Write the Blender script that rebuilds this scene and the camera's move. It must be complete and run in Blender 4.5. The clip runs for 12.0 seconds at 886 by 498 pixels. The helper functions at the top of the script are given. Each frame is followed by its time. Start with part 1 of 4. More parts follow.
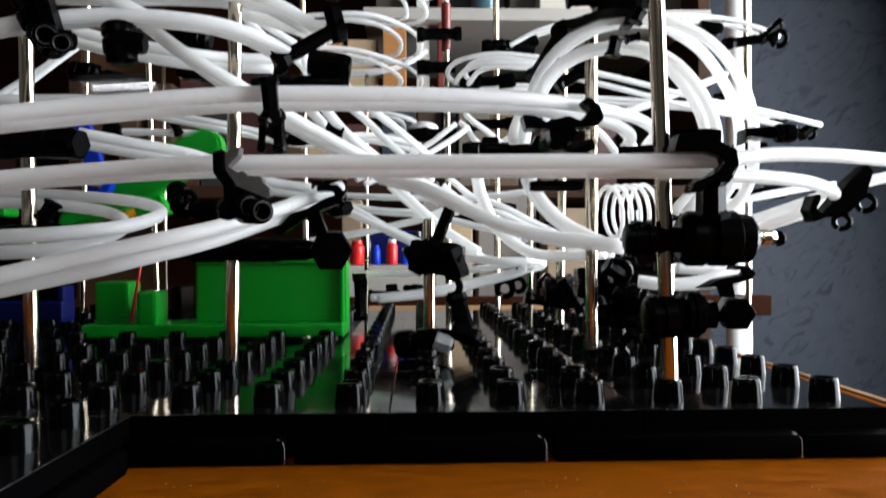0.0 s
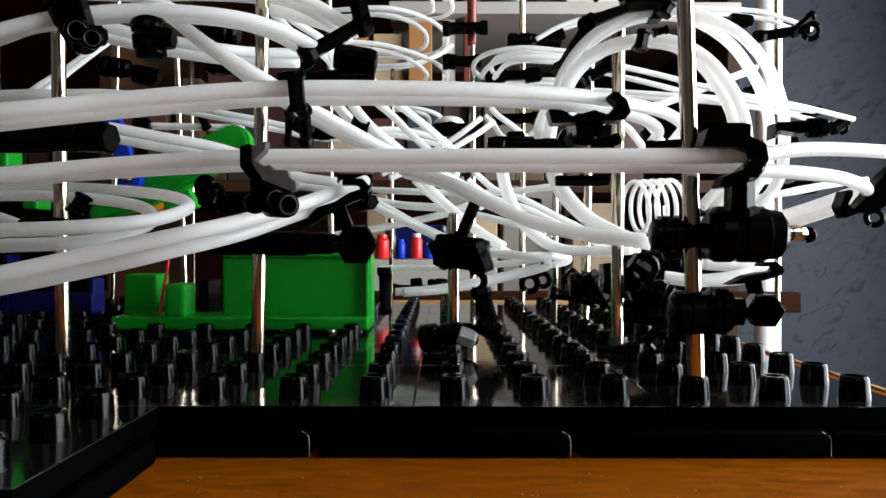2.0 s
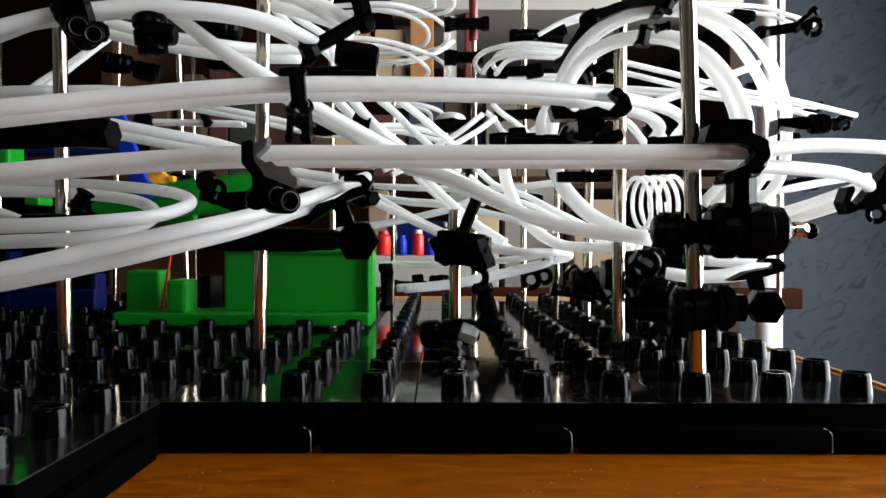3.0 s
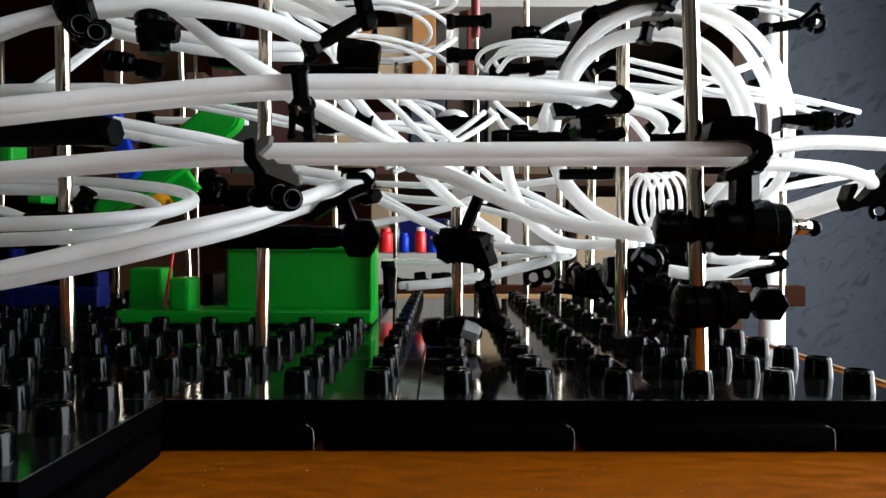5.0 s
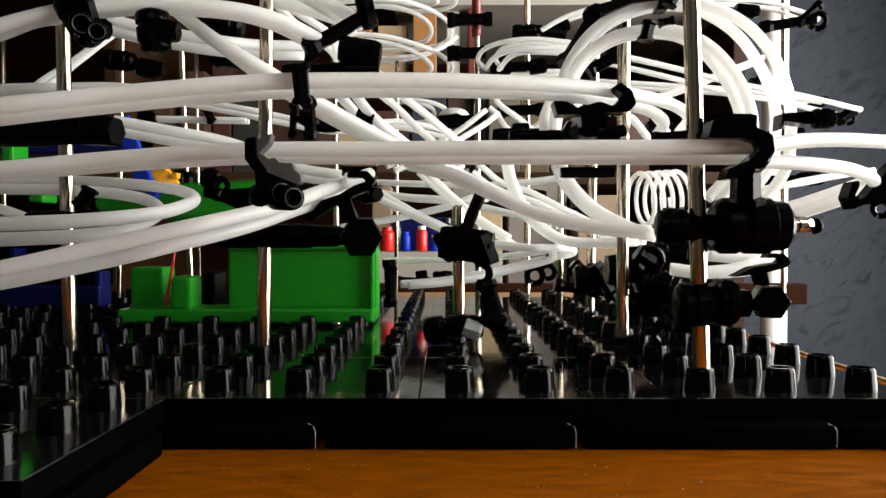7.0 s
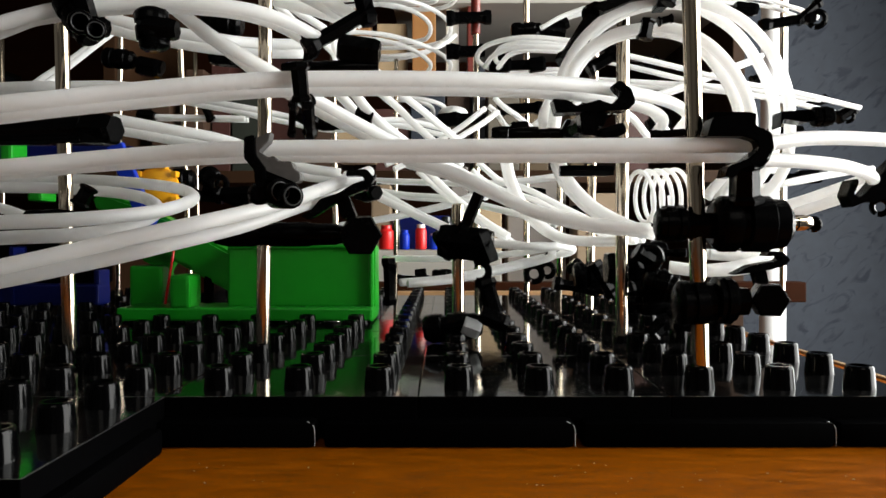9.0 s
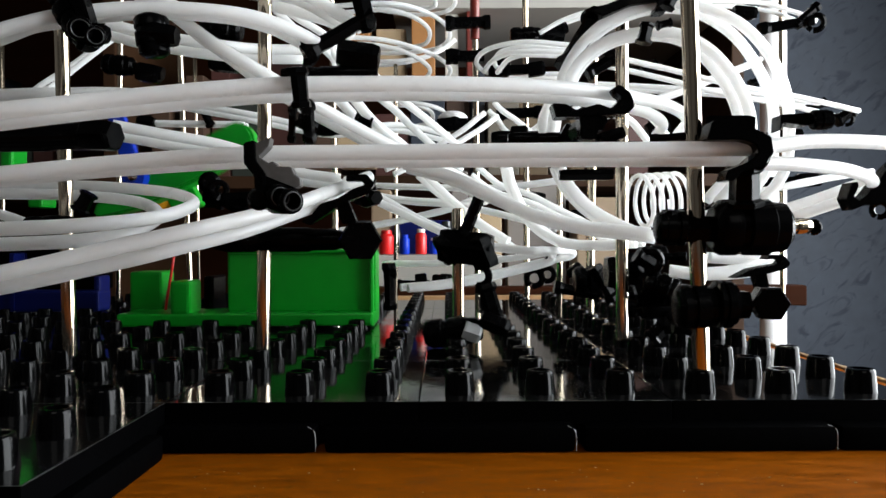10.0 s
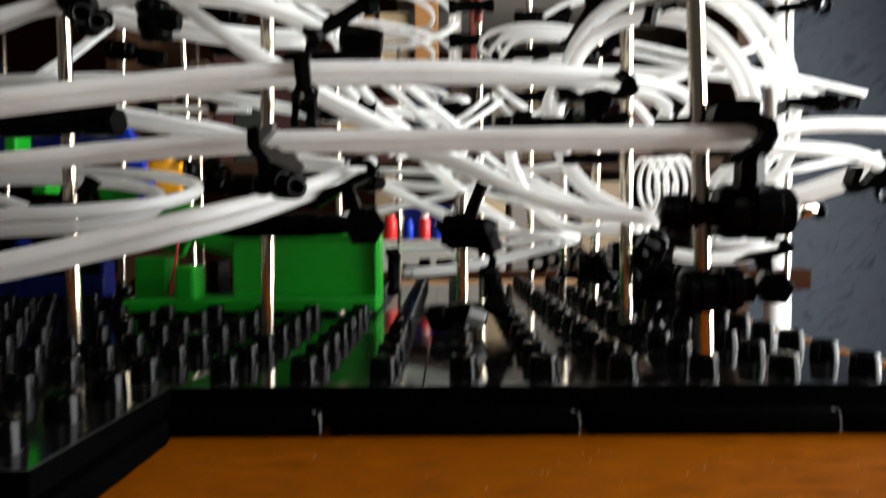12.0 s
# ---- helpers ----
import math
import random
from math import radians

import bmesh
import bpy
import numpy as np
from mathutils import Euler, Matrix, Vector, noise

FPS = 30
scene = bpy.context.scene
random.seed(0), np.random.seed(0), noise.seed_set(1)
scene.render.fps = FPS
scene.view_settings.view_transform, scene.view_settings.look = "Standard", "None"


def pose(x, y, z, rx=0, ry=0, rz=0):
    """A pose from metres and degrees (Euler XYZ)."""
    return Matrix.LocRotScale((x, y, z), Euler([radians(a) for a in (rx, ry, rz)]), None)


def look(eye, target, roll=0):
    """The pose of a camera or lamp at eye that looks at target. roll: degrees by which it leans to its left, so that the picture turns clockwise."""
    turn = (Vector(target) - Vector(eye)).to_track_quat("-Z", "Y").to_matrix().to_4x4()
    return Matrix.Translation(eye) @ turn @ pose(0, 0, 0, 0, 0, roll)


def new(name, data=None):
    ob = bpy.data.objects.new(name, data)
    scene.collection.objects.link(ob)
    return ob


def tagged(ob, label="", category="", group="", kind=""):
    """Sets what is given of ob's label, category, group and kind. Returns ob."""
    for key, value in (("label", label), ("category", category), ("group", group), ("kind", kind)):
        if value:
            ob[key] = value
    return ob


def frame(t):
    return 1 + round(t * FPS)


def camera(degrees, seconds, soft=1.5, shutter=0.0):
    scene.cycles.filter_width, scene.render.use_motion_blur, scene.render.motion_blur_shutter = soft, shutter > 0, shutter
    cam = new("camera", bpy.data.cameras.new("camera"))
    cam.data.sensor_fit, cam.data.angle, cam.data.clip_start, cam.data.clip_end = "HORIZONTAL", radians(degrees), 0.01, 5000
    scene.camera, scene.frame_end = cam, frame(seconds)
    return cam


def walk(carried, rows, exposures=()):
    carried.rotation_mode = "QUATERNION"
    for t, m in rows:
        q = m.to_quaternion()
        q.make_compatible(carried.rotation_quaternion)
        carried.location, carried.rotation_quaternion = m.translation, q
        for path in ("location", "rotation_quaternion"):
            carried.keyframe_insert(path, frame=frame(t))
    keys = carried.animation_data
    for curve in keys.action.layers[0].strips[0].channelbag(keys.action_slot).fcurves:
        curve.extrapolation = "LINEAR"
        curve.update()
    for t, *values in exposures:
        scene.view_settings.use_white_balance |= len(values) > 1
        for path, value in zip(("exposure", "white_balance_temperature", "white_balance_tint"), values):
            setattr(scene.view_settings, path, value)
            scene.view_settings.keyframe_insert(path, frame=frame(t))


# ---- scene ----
U = 0.02        # pitch of the sockets on the base plates
EYE = 0.0490
cam = camera(61.4, 12.0, soft=1.5, shutter=0.9)
walk(cam, [
    (0, pose(0, 0, EYE, 90.12, 0.19, -2.1)),
    (0.1, pose(0, 0, EYE, 90.57, 0, -2)),
    (0.2, pose(0, 0, EYE, 91, -0.3, -0.57)),
    (0.3, pose(0, 0, EYE, 93.6, -0.35, -0.85)),
    (0.4, pose(0, 0, EYE, 93.6, 0, -0.68)),
    (0.5, pose(0, 0, EYE, 92.67, -0.36, -0.6)),
    (0.6, pose(0, 0, EYE, 92.22, -0.4, -0.18)),
    (0.7, pose(0, 0, EYE, 92.08, -0.5, -0.35)),
    (0.8, pose(0, 0, EYE, 91.4, -0.6, -0.02)),
    (0.9, pose(0, 0, EYE, 90.75, -0.7, 0.1)),
    (1, pose(0, 0, EYE, 89.914, -0.745, 0.124)),
    (1.25, pose(0, 0, EYE, 89.85, -0.5, 0)),
    (1.5, pose(0, 0, EYE, 89.635, -0.23, -0.32)),
    (2, pose(0, 0, EYE, 89.695, -0.125, -0.205)),
    (2.5, pose(0, 0, EYE, 89.447, -0.17, -0.115)),
    (3, pose(0, 0, EYE, 89.405, -0.14, -0.09)),
    (5, pose(0, 0, EYE, 89.215, -0.09, 0.088)),
    (5.5, pose(0, 0, EYE, 89.171, -0.083, 0.122)),
    (6, pose(0, 0, EYE, 89.238, -0.002, 0.13)),
    (6.5, pose(0, 0, EYE, 89.181, 0.025, 0.123)),
    (7, pose(0, 0, EYE, 89.103, 0.025, 0.183)),
    (9, pose(0, 0, EYE, 88.973, 0.055, 0.123)),
    (9.5, pose(0, 0, EYE, 89.308, 0.235, 0.112)),
    (10, pose(0, 0, EYE, 89.331, 0.295, 0.13)),
    (10.5, pose(0, 0, EYE, 89.278, 0.245, 0.143)),
    (11, pose(0, 0, EYE, 89.212, 0.22, 0.136)),
    (11.5, pose(0, 0, EYE, 89.23, 0.245, 0.122)),
    (11.9, pose(0, 0, EYE, 89.23, 0.245, 0.122)),
    (12, pose(0, 0, EYE, 88.17, 0.44, 0.42))], exposures=[(0, 0.0, 6300, 10), (2.5, 0.0, 6450, 10), (5.6, 0.0, 6350, 9), (6.2, 0.0, 7250, 10), (7.0, 0.0, 7250, 10), (9.0, 0.0, 6950, 9), (9.7, 0.0, 6600, 9), (10.3, 0.0, 6350, 8), (11.4, 0.0, 6400, 8), (12, 0.0, 6800, 9)])

# ---- light: a window on the right, an added fill behind, a dim room ----
world = bpy.data.worlds.new("world")
scene.world = world
world.use_nodes = True
world.node_tree.nodes["Background"].inputs[0].default_value = (0.75, 0.86, 1.0, 1)
world.node_tree.nodes["Background"].inputs[1].default_value = 0.03


def window_or_fill_light(m, w, h, power, colour):
    data = bpy.data.lights.new("window_or_fill_light", "AREA")
    data.shape, data.size, data.size_y, data.energy, data.color = "RECTANGLE", w, h, power, colour
    ob = new("window_or_fill_light", data)
    ob.matrix_basis = m
    return ob


# The window on the right.
window_or_fill_light(look((0.665, 0.25, 0.21), (0.0, 0.25, 0.1)), 0.78, 0.62, 25, (0.93, 0.97, 1.0))
# Added fill light behind the camera, to brighten the fronts of the tubes.
window_or_fill_light(look((0.16, -1.16, 0.95), (0.0, 0.3, 0.1)), 0.8, 0.7, 3.4, (1.0, 0.97, 0.93))


# ---- materials ----
def material(name, colour, rough=0.5, metal=0.0, vary=0.15, scale=200, bump=0.0, stretch=(1, 1, 1), spec=0.5, sss=0.0, coat=0.0):
    """Two scales of noise on colour and roughness, with fine relief."""
    mat = bpy.data.materials.new(name)
    mat.use_nodes = True
    nt = mat.node_tree
    b = nt.nodes["Principled BSDF"]
    co = nt.nodes.new("ShaderNodeTexCoord")
    mp = nt.nodes.new("ShaderNodeMapping")
    mp.inputs["Scale"].default_value = stretch
    nt.links.new(co.outputs["Object"], mp.inputs[0])
    big, fine = nt.nodes.new("ShaderNodeTexNoise"), nt.nodes.new("ShaderNodeTexNoise")
    big.inputs["Scale"].default_value, fine.inputs["Scale"].default_value = scale * 0.15, scale
    fine.inputs["Detail"].default_value = 6
    for n in (big, fine):
        nt.links.new(mp.outputs[0], n.inputs["Vector"])
    mix = nt.nodes.new("ShaderNodeMath")
    mix.operation = "ADD"
    nt.links.new(big.outputs[0], mix.inputs[0])
    nt.links.new(fine.outputs[0], mix.inputs[1])
    ramp = nt.nodes.new("ShaderNodeMapRange")
    ramp.inputs[1].default_value, ramp.inputs[2].default_value = 0.5, 1.5
    ramp.inputs[3].default_value, ramp.inputs[4].default_value = 1 - vary, 1 + vary
    nt.links.new(mix.outputs[0], ramp.inputs[0])
    col = nt.nodes.new("ShaderNodeVectorMath")
    col.operation = "SCALE"
    col.inputs[0].default_value = colour
    nt.links.new(ramp.outputs[0], col.inputs["Scale"])
    nt.links.new(col.outputs[0], b.inputs["Base Color"])
    rr = nt.nodes.new("ShaderNodeMath")
    rr.operation = "MULTIPLY"
    rr.inputs[1].default_value = rough
    nt.links.new(ramp.outputs[0], rr.inputs[0])
    nt.links.new(rr.outputs[0], b.inputs["Roughness"])
    b.inputs["Metallic"].default_value = metal
    b.inputs["Specular IOR Level"].default_value = spec
    b.inputs["Coat Weight"].default_value = coat
    if sss:
        b.inputs["Subsurface Weight"].default_value = sss
        b.inputs["Subsurface Radius"].default_value = (0.008, 0.0075, 0.007)
        b.inputs["Subsurface Scale"].default_value = 1.0
    if bump:
        bp = nt.nodes.new("ShaderNodeBump")
        bp.inputs["Strength"].default_value, bp.inputs["Distance"].default_value = bump, 0.0006
        nt.links.new(fine.outputs[0], bp.inputs["Height"])
        nt.links.new(bp.outputs[0], b.inputs["Normal"])
    return mat


BLACK = material("black_plastic", (0.0010, 0.0010, 0.0011), 0.2, vary=0.3, scale=400, bump=0.05, spec=0.04)
# Same plate plastic, with the deep shade of its sides put into the colour.
SIDE = material("shaded_side_plastic", (0.0006, 0.0006, 0.0007), 0.6, vary=0.4, scale=300, bump=0.05, spec=0.005)
# Lighter black for eyelet rims and for the plate edge's painted highlight.
RIM = material("lightened_black_edge", (0.018, 0.018, 0.018), 0.35, vary=0.3, scale=500, spec=0.2)
# Black plastic lightened to grey: the jaw's lit sheen is put into the colour.
GREY = material("lit_black_plastic", (0.07, 0.067, 0.064), 0.45, vary=0.35, scale=500, bump=0.1, spec=0.3)
PEG = material("socket_plastic", (0.0006, 0.0006, 0.0007), 0.13, vary=0.3, scale=400, bump=0.03, spec=0.09)
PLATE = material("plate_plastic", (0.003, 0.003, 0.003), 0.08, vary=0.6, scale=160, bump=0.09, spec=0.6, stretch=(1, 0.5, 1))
WHITE = material("milky_tube", (0.86, 0.86, 0.85), 0.28, vary=0.05, scale=300, sss=0.6)


def translucent(mat, share, colour):
    """Lets light through the walls of a milky plastic."""
    nt = mat.node_tree
    out, b = nt.nodes["Material Output"], nt.nodes["Principled BSDF"]
    tr = nt.nodes.new("ShaderNodeBsdfTranslucent")
    tr.inputs[0].default_value = colour
    mx = nt.nodes.new("ShaderNodeMixShader")
    mx.inputs[0].default_value = share
    nt.links.new(b.outputs[0], mx.inputs[1])
    nt.links.new(tr.outputs[0], mx.inputs[2])
    nt.links.new(mx.outputs[0], out.inputs[0])


translucent(WHITE, 0.4, (0.97, 0.965, 0.95, 1))
STEEL = material("chrome_rod", (0.64, 0.55, 0.43), 0.12, 1.0, vary=0.15, scale=90, stretch=(6, 6, 0.4))
BALL = material("ball_steel", (0.8, 0.8, 0.8), 0.1, 1.0, vary=0.05)
GREEN = material("green_plastic", (0.004, 0.24, 0.013), 0.32, vary=0.12, scale=150, bump=0.03, spec=0.3)
# The lift's blue darkened for parts in shade; also colours a background box.
SHADEBLUE = material("shade_blue_plastic", (0.001, 0.004, 0.06), 0.4, spec=0.2, vary=0.12, scale=150)
BLUE = material("blue_plastic", (0.003, 0.028, 0.38), 0.4, spec=0.2, vary=0.12, scale=150)
YELLOW = material("yellow_plastic", (0.75, 0.33, 0.01), 0.4, vary=0.15, scale=150)
RED = material("red_plastic", (0.55, 0.012, 0.012), 0.35, vary=0.15, scale=150)
SLEEVE = material("dark_red_sleeve", (0.16, 0.012, 0.006), 0.4, vary=0.3, scale=100)
PAPER = material("pale_card", (0.7, 0.68, 0.62), 0.8, vary=0.1)
CLEAR = material("grey_clear_plastic", (0.35, 0.36, 0.36), 0.2, vary=0.3)
DARKWOOD = material("dark_brown_board", (0.022, 0.007, 0.003), 0.6, spec=0.02, vary=0.35, scale=60, bump=0.1, stretch=(0.15, 1, 1))
TABLE = material("orange_wood", (0.165, 0.041, 0.0008), 0.5, vary=0.7, scale=2400, bump=0.15, stretch=(0.3, 1, 1), spec=0.012)
BATTEN = material("light_wood", (0.30, 0.17, 0.075), 0.5, vary=0.3, scale=200, bump=0.1, stretch=(0.12, 1, 1))
SHELF = material("brown_shelf", (0.028, 0.013, 0.006), 0.55, spec=0.1, vary=0.35, scale=50, bump=0.1, stretch=(0.15, 1, 1))
PIPE = material("white_paint", (0.78, 0.78, 0.78), 0.35, vary=0.06, scale=40)
TRIMPAINT = material("pale_grey_paint", (0.11, 0.12, 0.14), 0.5, vary=0.1, scale=40, spec=0.2)
PALESHELF = material("pale_shelf_paint", (0.30, 0.28, 0.25), 0.5, vary=0.12, scale=40)
PLASTER = material("room_paint", (0.13, 0.125, 0.12), 0.85, vary=0.08, scale=30, bump=0.1)
FLOOR = material("floor_boards", (0.2, 0.11, 0.05), 0.5, vary=0.3, scale=25, stretch=(0.2, 1, 1))


def wallpaper():
    """Blue-grey embossed paper with thin feathery marks."""
    mat = material("wallpaper", (0.042, 0.049, 0.062), 0.6, spec=0.12, vary=0.2, scale=60, bump=0.4)
    nt = mat.node_tree
    b = nt.nodes["Principled BSDF"]
    co = nt.nodes.new("ShaderNodeTexCoord")
    mp = nt.nodes.new("ShaderNodeMapping")
    mp.vector_type = "TEXTURE"
    mp.inputs["Rotation"].default_value = (0, radians(-40), 0)
    mp.inputs["Scale"].default_value = (1.0, 1.0, 0.42)
    nz = nt.nodes.new("ShaderNodeTexNoise")
    nz.inputs["Scale"].default_value, nz.inputs["Detail"].default_value = 21, 8
    nz.inputs["Distortion"].default_value = 2.2
    rp = nt.nodes.new("ShaderNodeMapRange")
    rp.inputs[1].default_value, rp.inputs[2].default_value = 0.55, 0.68
    mk = nt.nodes.new("ShaderNodeMix")
    mk.data_type = "RGBA"
    mk.inputs[7].default_value = (0.025, 0.029, 0.040, 1)
    nt.links.new(co.outputs["Object"], mp.inputs[0])
    nt.links.new(mp.outputs[0], nz.inputs["Vector"])
    nt.links.new(nz.outputs[0], rp.inputs[0])
    nt.links.new(rp.outputs[0], mk.inputs[0])
    nt.links.new(b.inputs["Base Color"].links[0].from_socket, mk.inputs[6])
    nt.links.new(mk.outputs[2], b.inputs["Base Color"])
    return mat


WALLPAPER = wallpaper()


# ---- mesh helpers ----
def mesh_of(bm, mat, smooth=False):
    me = bpy.data.meshes.new("mesh")
    bmesh.ops.recalc_face_normals(bm, faces=bm.faces)
    bm.to_mesh(me)
    bm.free()
    me.materials.append(mat)
    if smooth:
        me.shade_smooth()
        me.set_sharp_from_angle(angle=radians(38))
    return me


def part(name, bm, mat, parent=None, label="", smooth=True):
    ob = new(name, mesh_of(bm, mat, smooth))
    if parent is not None:
        ob.parent = parent
    return tagged(ob, label)


def empty(name, at, label, category, group="", kind=""):
    ob = new(name)
    ob.empty_display_size = 0.005
    ob.location = at
    return tagged(ob, label, category, group, kind)


def box(bm, lo, hi, bevel=0.0, m=None):
    m = m or Matrix()
    lo, hi = Vector(lo), Vector(hi)
    r = bmesh.ops.create_cube(bm, size=1, matrix=m @ Matrix.Translation((lo + hi) / 2) @ Matrix.Diagonal((*(hi - lo), 1)))
    if bevel:
        es = list({e for v in r["verts"] for e in v.link_edges})
        bmesh.ops.bevel(bm, geom=es, offset=bevel, segments=2, affect="EDGES", profile=0.6)


def prism(bm, a, b, ra, rb=None, sides=16, turn=0.0, caps=True):
    """A tapered prism from a to b."""
    a, b = Vector(a), Vector(b)
    q = (b - a).to_track_quat("Z", "Y")
    rings = []
    for c, r in ((a, ra), (b, ra if rb is None else rb)):
        rings.append([bm.verts.new(c + q @ Vector((r * math.cos(turn + math.tau * i / sides), r * math.sin(turn + math.tau * i / sides), 0))) for i in range(sides)])
    for i in range(sides):
        bm.faces.new((rings[0][i], rings[0][i - 1], rings[1][i - 1], rings[1][i]))
    if caps:
        bm.faces.new(rings[0])
        bm.faces.new(rings[1][::-1])


def lathe(bm, a, axis, profile, sides=20):
    """Turns (along, radius) pairs round an axis from a."""
    a, q = Vector(a), Vector(axis).to_track_quat("Z", "Y")
    rings = [[bm.verts.new(a + q @ Vector((r * math.cos(math.tau * i / sides), r * math.sin(math.tau * i / sides), h))) for i in range(sides)] for h, r in profile]
    for lo, hi in zip(rings, rings[1:]):
        for i in range(sides):
            bm.faces.new((lo[i], lo[i - 1], hi[i - 1], hi[i]))
    bm.faces.new(rings[0])
    bm.faces.new(rings[-1][::-1])


def spline(pts, per=10):
    """A smooth curve through the points."""
    p = [Vector(v) for v in pts]
    p = [2 * p[0] - p[1]] + p + [2 * p[-1] - p[-2]]
    out = []
    for a, b, c, d in zip(p, p[1:], p[2:], p[3:]):
        for i in range(per):
            t = i / per
            out.append(0.5 * (2 * b + (c - a) * t + (2 * a - 5 * b + 4 * c - d) * t * t + (3 * b - a - 3 * c + d) * t ** 3))
    out.append(p[-2].copy())
    return out


def tube_mesh(line, r, sides=16):
    bm = bmesh.new()
    rings, up = [], None
    for i, c in enumerate(line):
        tan = (line[min(i + 1, len(line) - 1)] - line[max(i - 1, 0)]).normalized()
        if up is None:
            up = tan.orthogonal().normalized()
        up = (up - tan * up.dot(tan)).normalized()
        side = tan.cross(up)
        rings.append([bm.verts.new(c + r * (up * math.cos(math.tau * k / sides) + side * math.sin(math.tau * k / sides))) for k in range(sides)])
    for lo, hi in zip(rings, rings[1:]):
        for k in range(sides):
            bm.faces.new((lo[k], lo[k - 1], hi[k - 1], hi[k]))
    bm.faces.new(rings[0])
    bm.faces.new(rings[-1][::-1])
    return bm


TUBE_R, GAP = 0.09, 0.38
TRACK = "marble track rails"


def rail(pts, bank=0.0, gap=GAP, r=TUBE_R, label="pair of milky white flexible tubes forming a marble track", loop=False):
    """Two tubes side by side along a line, in socket pitches. bank leans them; loop keeps them side by side along y."""
    line = [v * U for v in spline(pts)]
    top = empty("marble_rail", line[0], label, "marble rail", TRACK)
    sides = []
    last = None
    for i in range(len(line)):
        tan = (line[min(i + 1, len(line) - 1)] - line[max(i - 1, 0)]).normalized()
        s = Vector((0, 1, 0)) if loop else tan.cross(Vector((0, 0, 1)))
        s = (s - tan * s.dot(tan)).normalized()
        if last is not None and s.dot(last) < 0:
            s = -s
        last = s
        lean = bank if not isinstance(bank, tuple) else bank[0] + (bank[1] - bank[0]) * i / len(line)
        sides.append(Matrix.Rotation(radians(lean), 3, tan) @ s)
    for k in (-0.5, 0.5):
        own = [c + s * (k * gap * U) - line[0] for c, s in zip(line, sides)]
        part("tube", tube_mesh(own, r * U), WHITE, top)
    return top


def tube(pts, r=TUBE_R, label="milky white flexible tube of a marble track", mat=None, name="rail_tube", category="marble rail", group=TRACK):
    line = [v * U for v in spline(pts)]
    ob = part(name, tube_mesh([c - line[0] for c in line], r * U), mat or WHITE)
    ob.location = line[0]
    return tagged(ob, label, category, group)


def pair(one, two, r=0.08):
    """A rail whose two tubes follow lines of their own."""
    top = empty("marble_rail", Vector(one[0]) * U, "pair of milky white tubes bent into a tall loop", "marble rail", TRACK)
    for pts in (one, two):
        part("tube", tube_mesh([v * U - top.location for v in spline(pts)], r * U), WHITE, top)
    return top


def rod(foot, head, r=0.105, label="polished chrome steel rod standing in a black socket"):
    a, b = Vector(foot) * U, Vector(head) * U
    bm = bmesh.new()
    n = (b - a).length
    lathe(bm, (0, 0, 0), b - a, [(0, r * U * 0.8), (0.0004, r * U), (n - 0.0005, r * U), (n, r * U * 0.75)], 20)
    ob = part("support_rod", bm, STEEL)
    ob.location = a
    return tagged(ob, label, "support rod", "support rods")


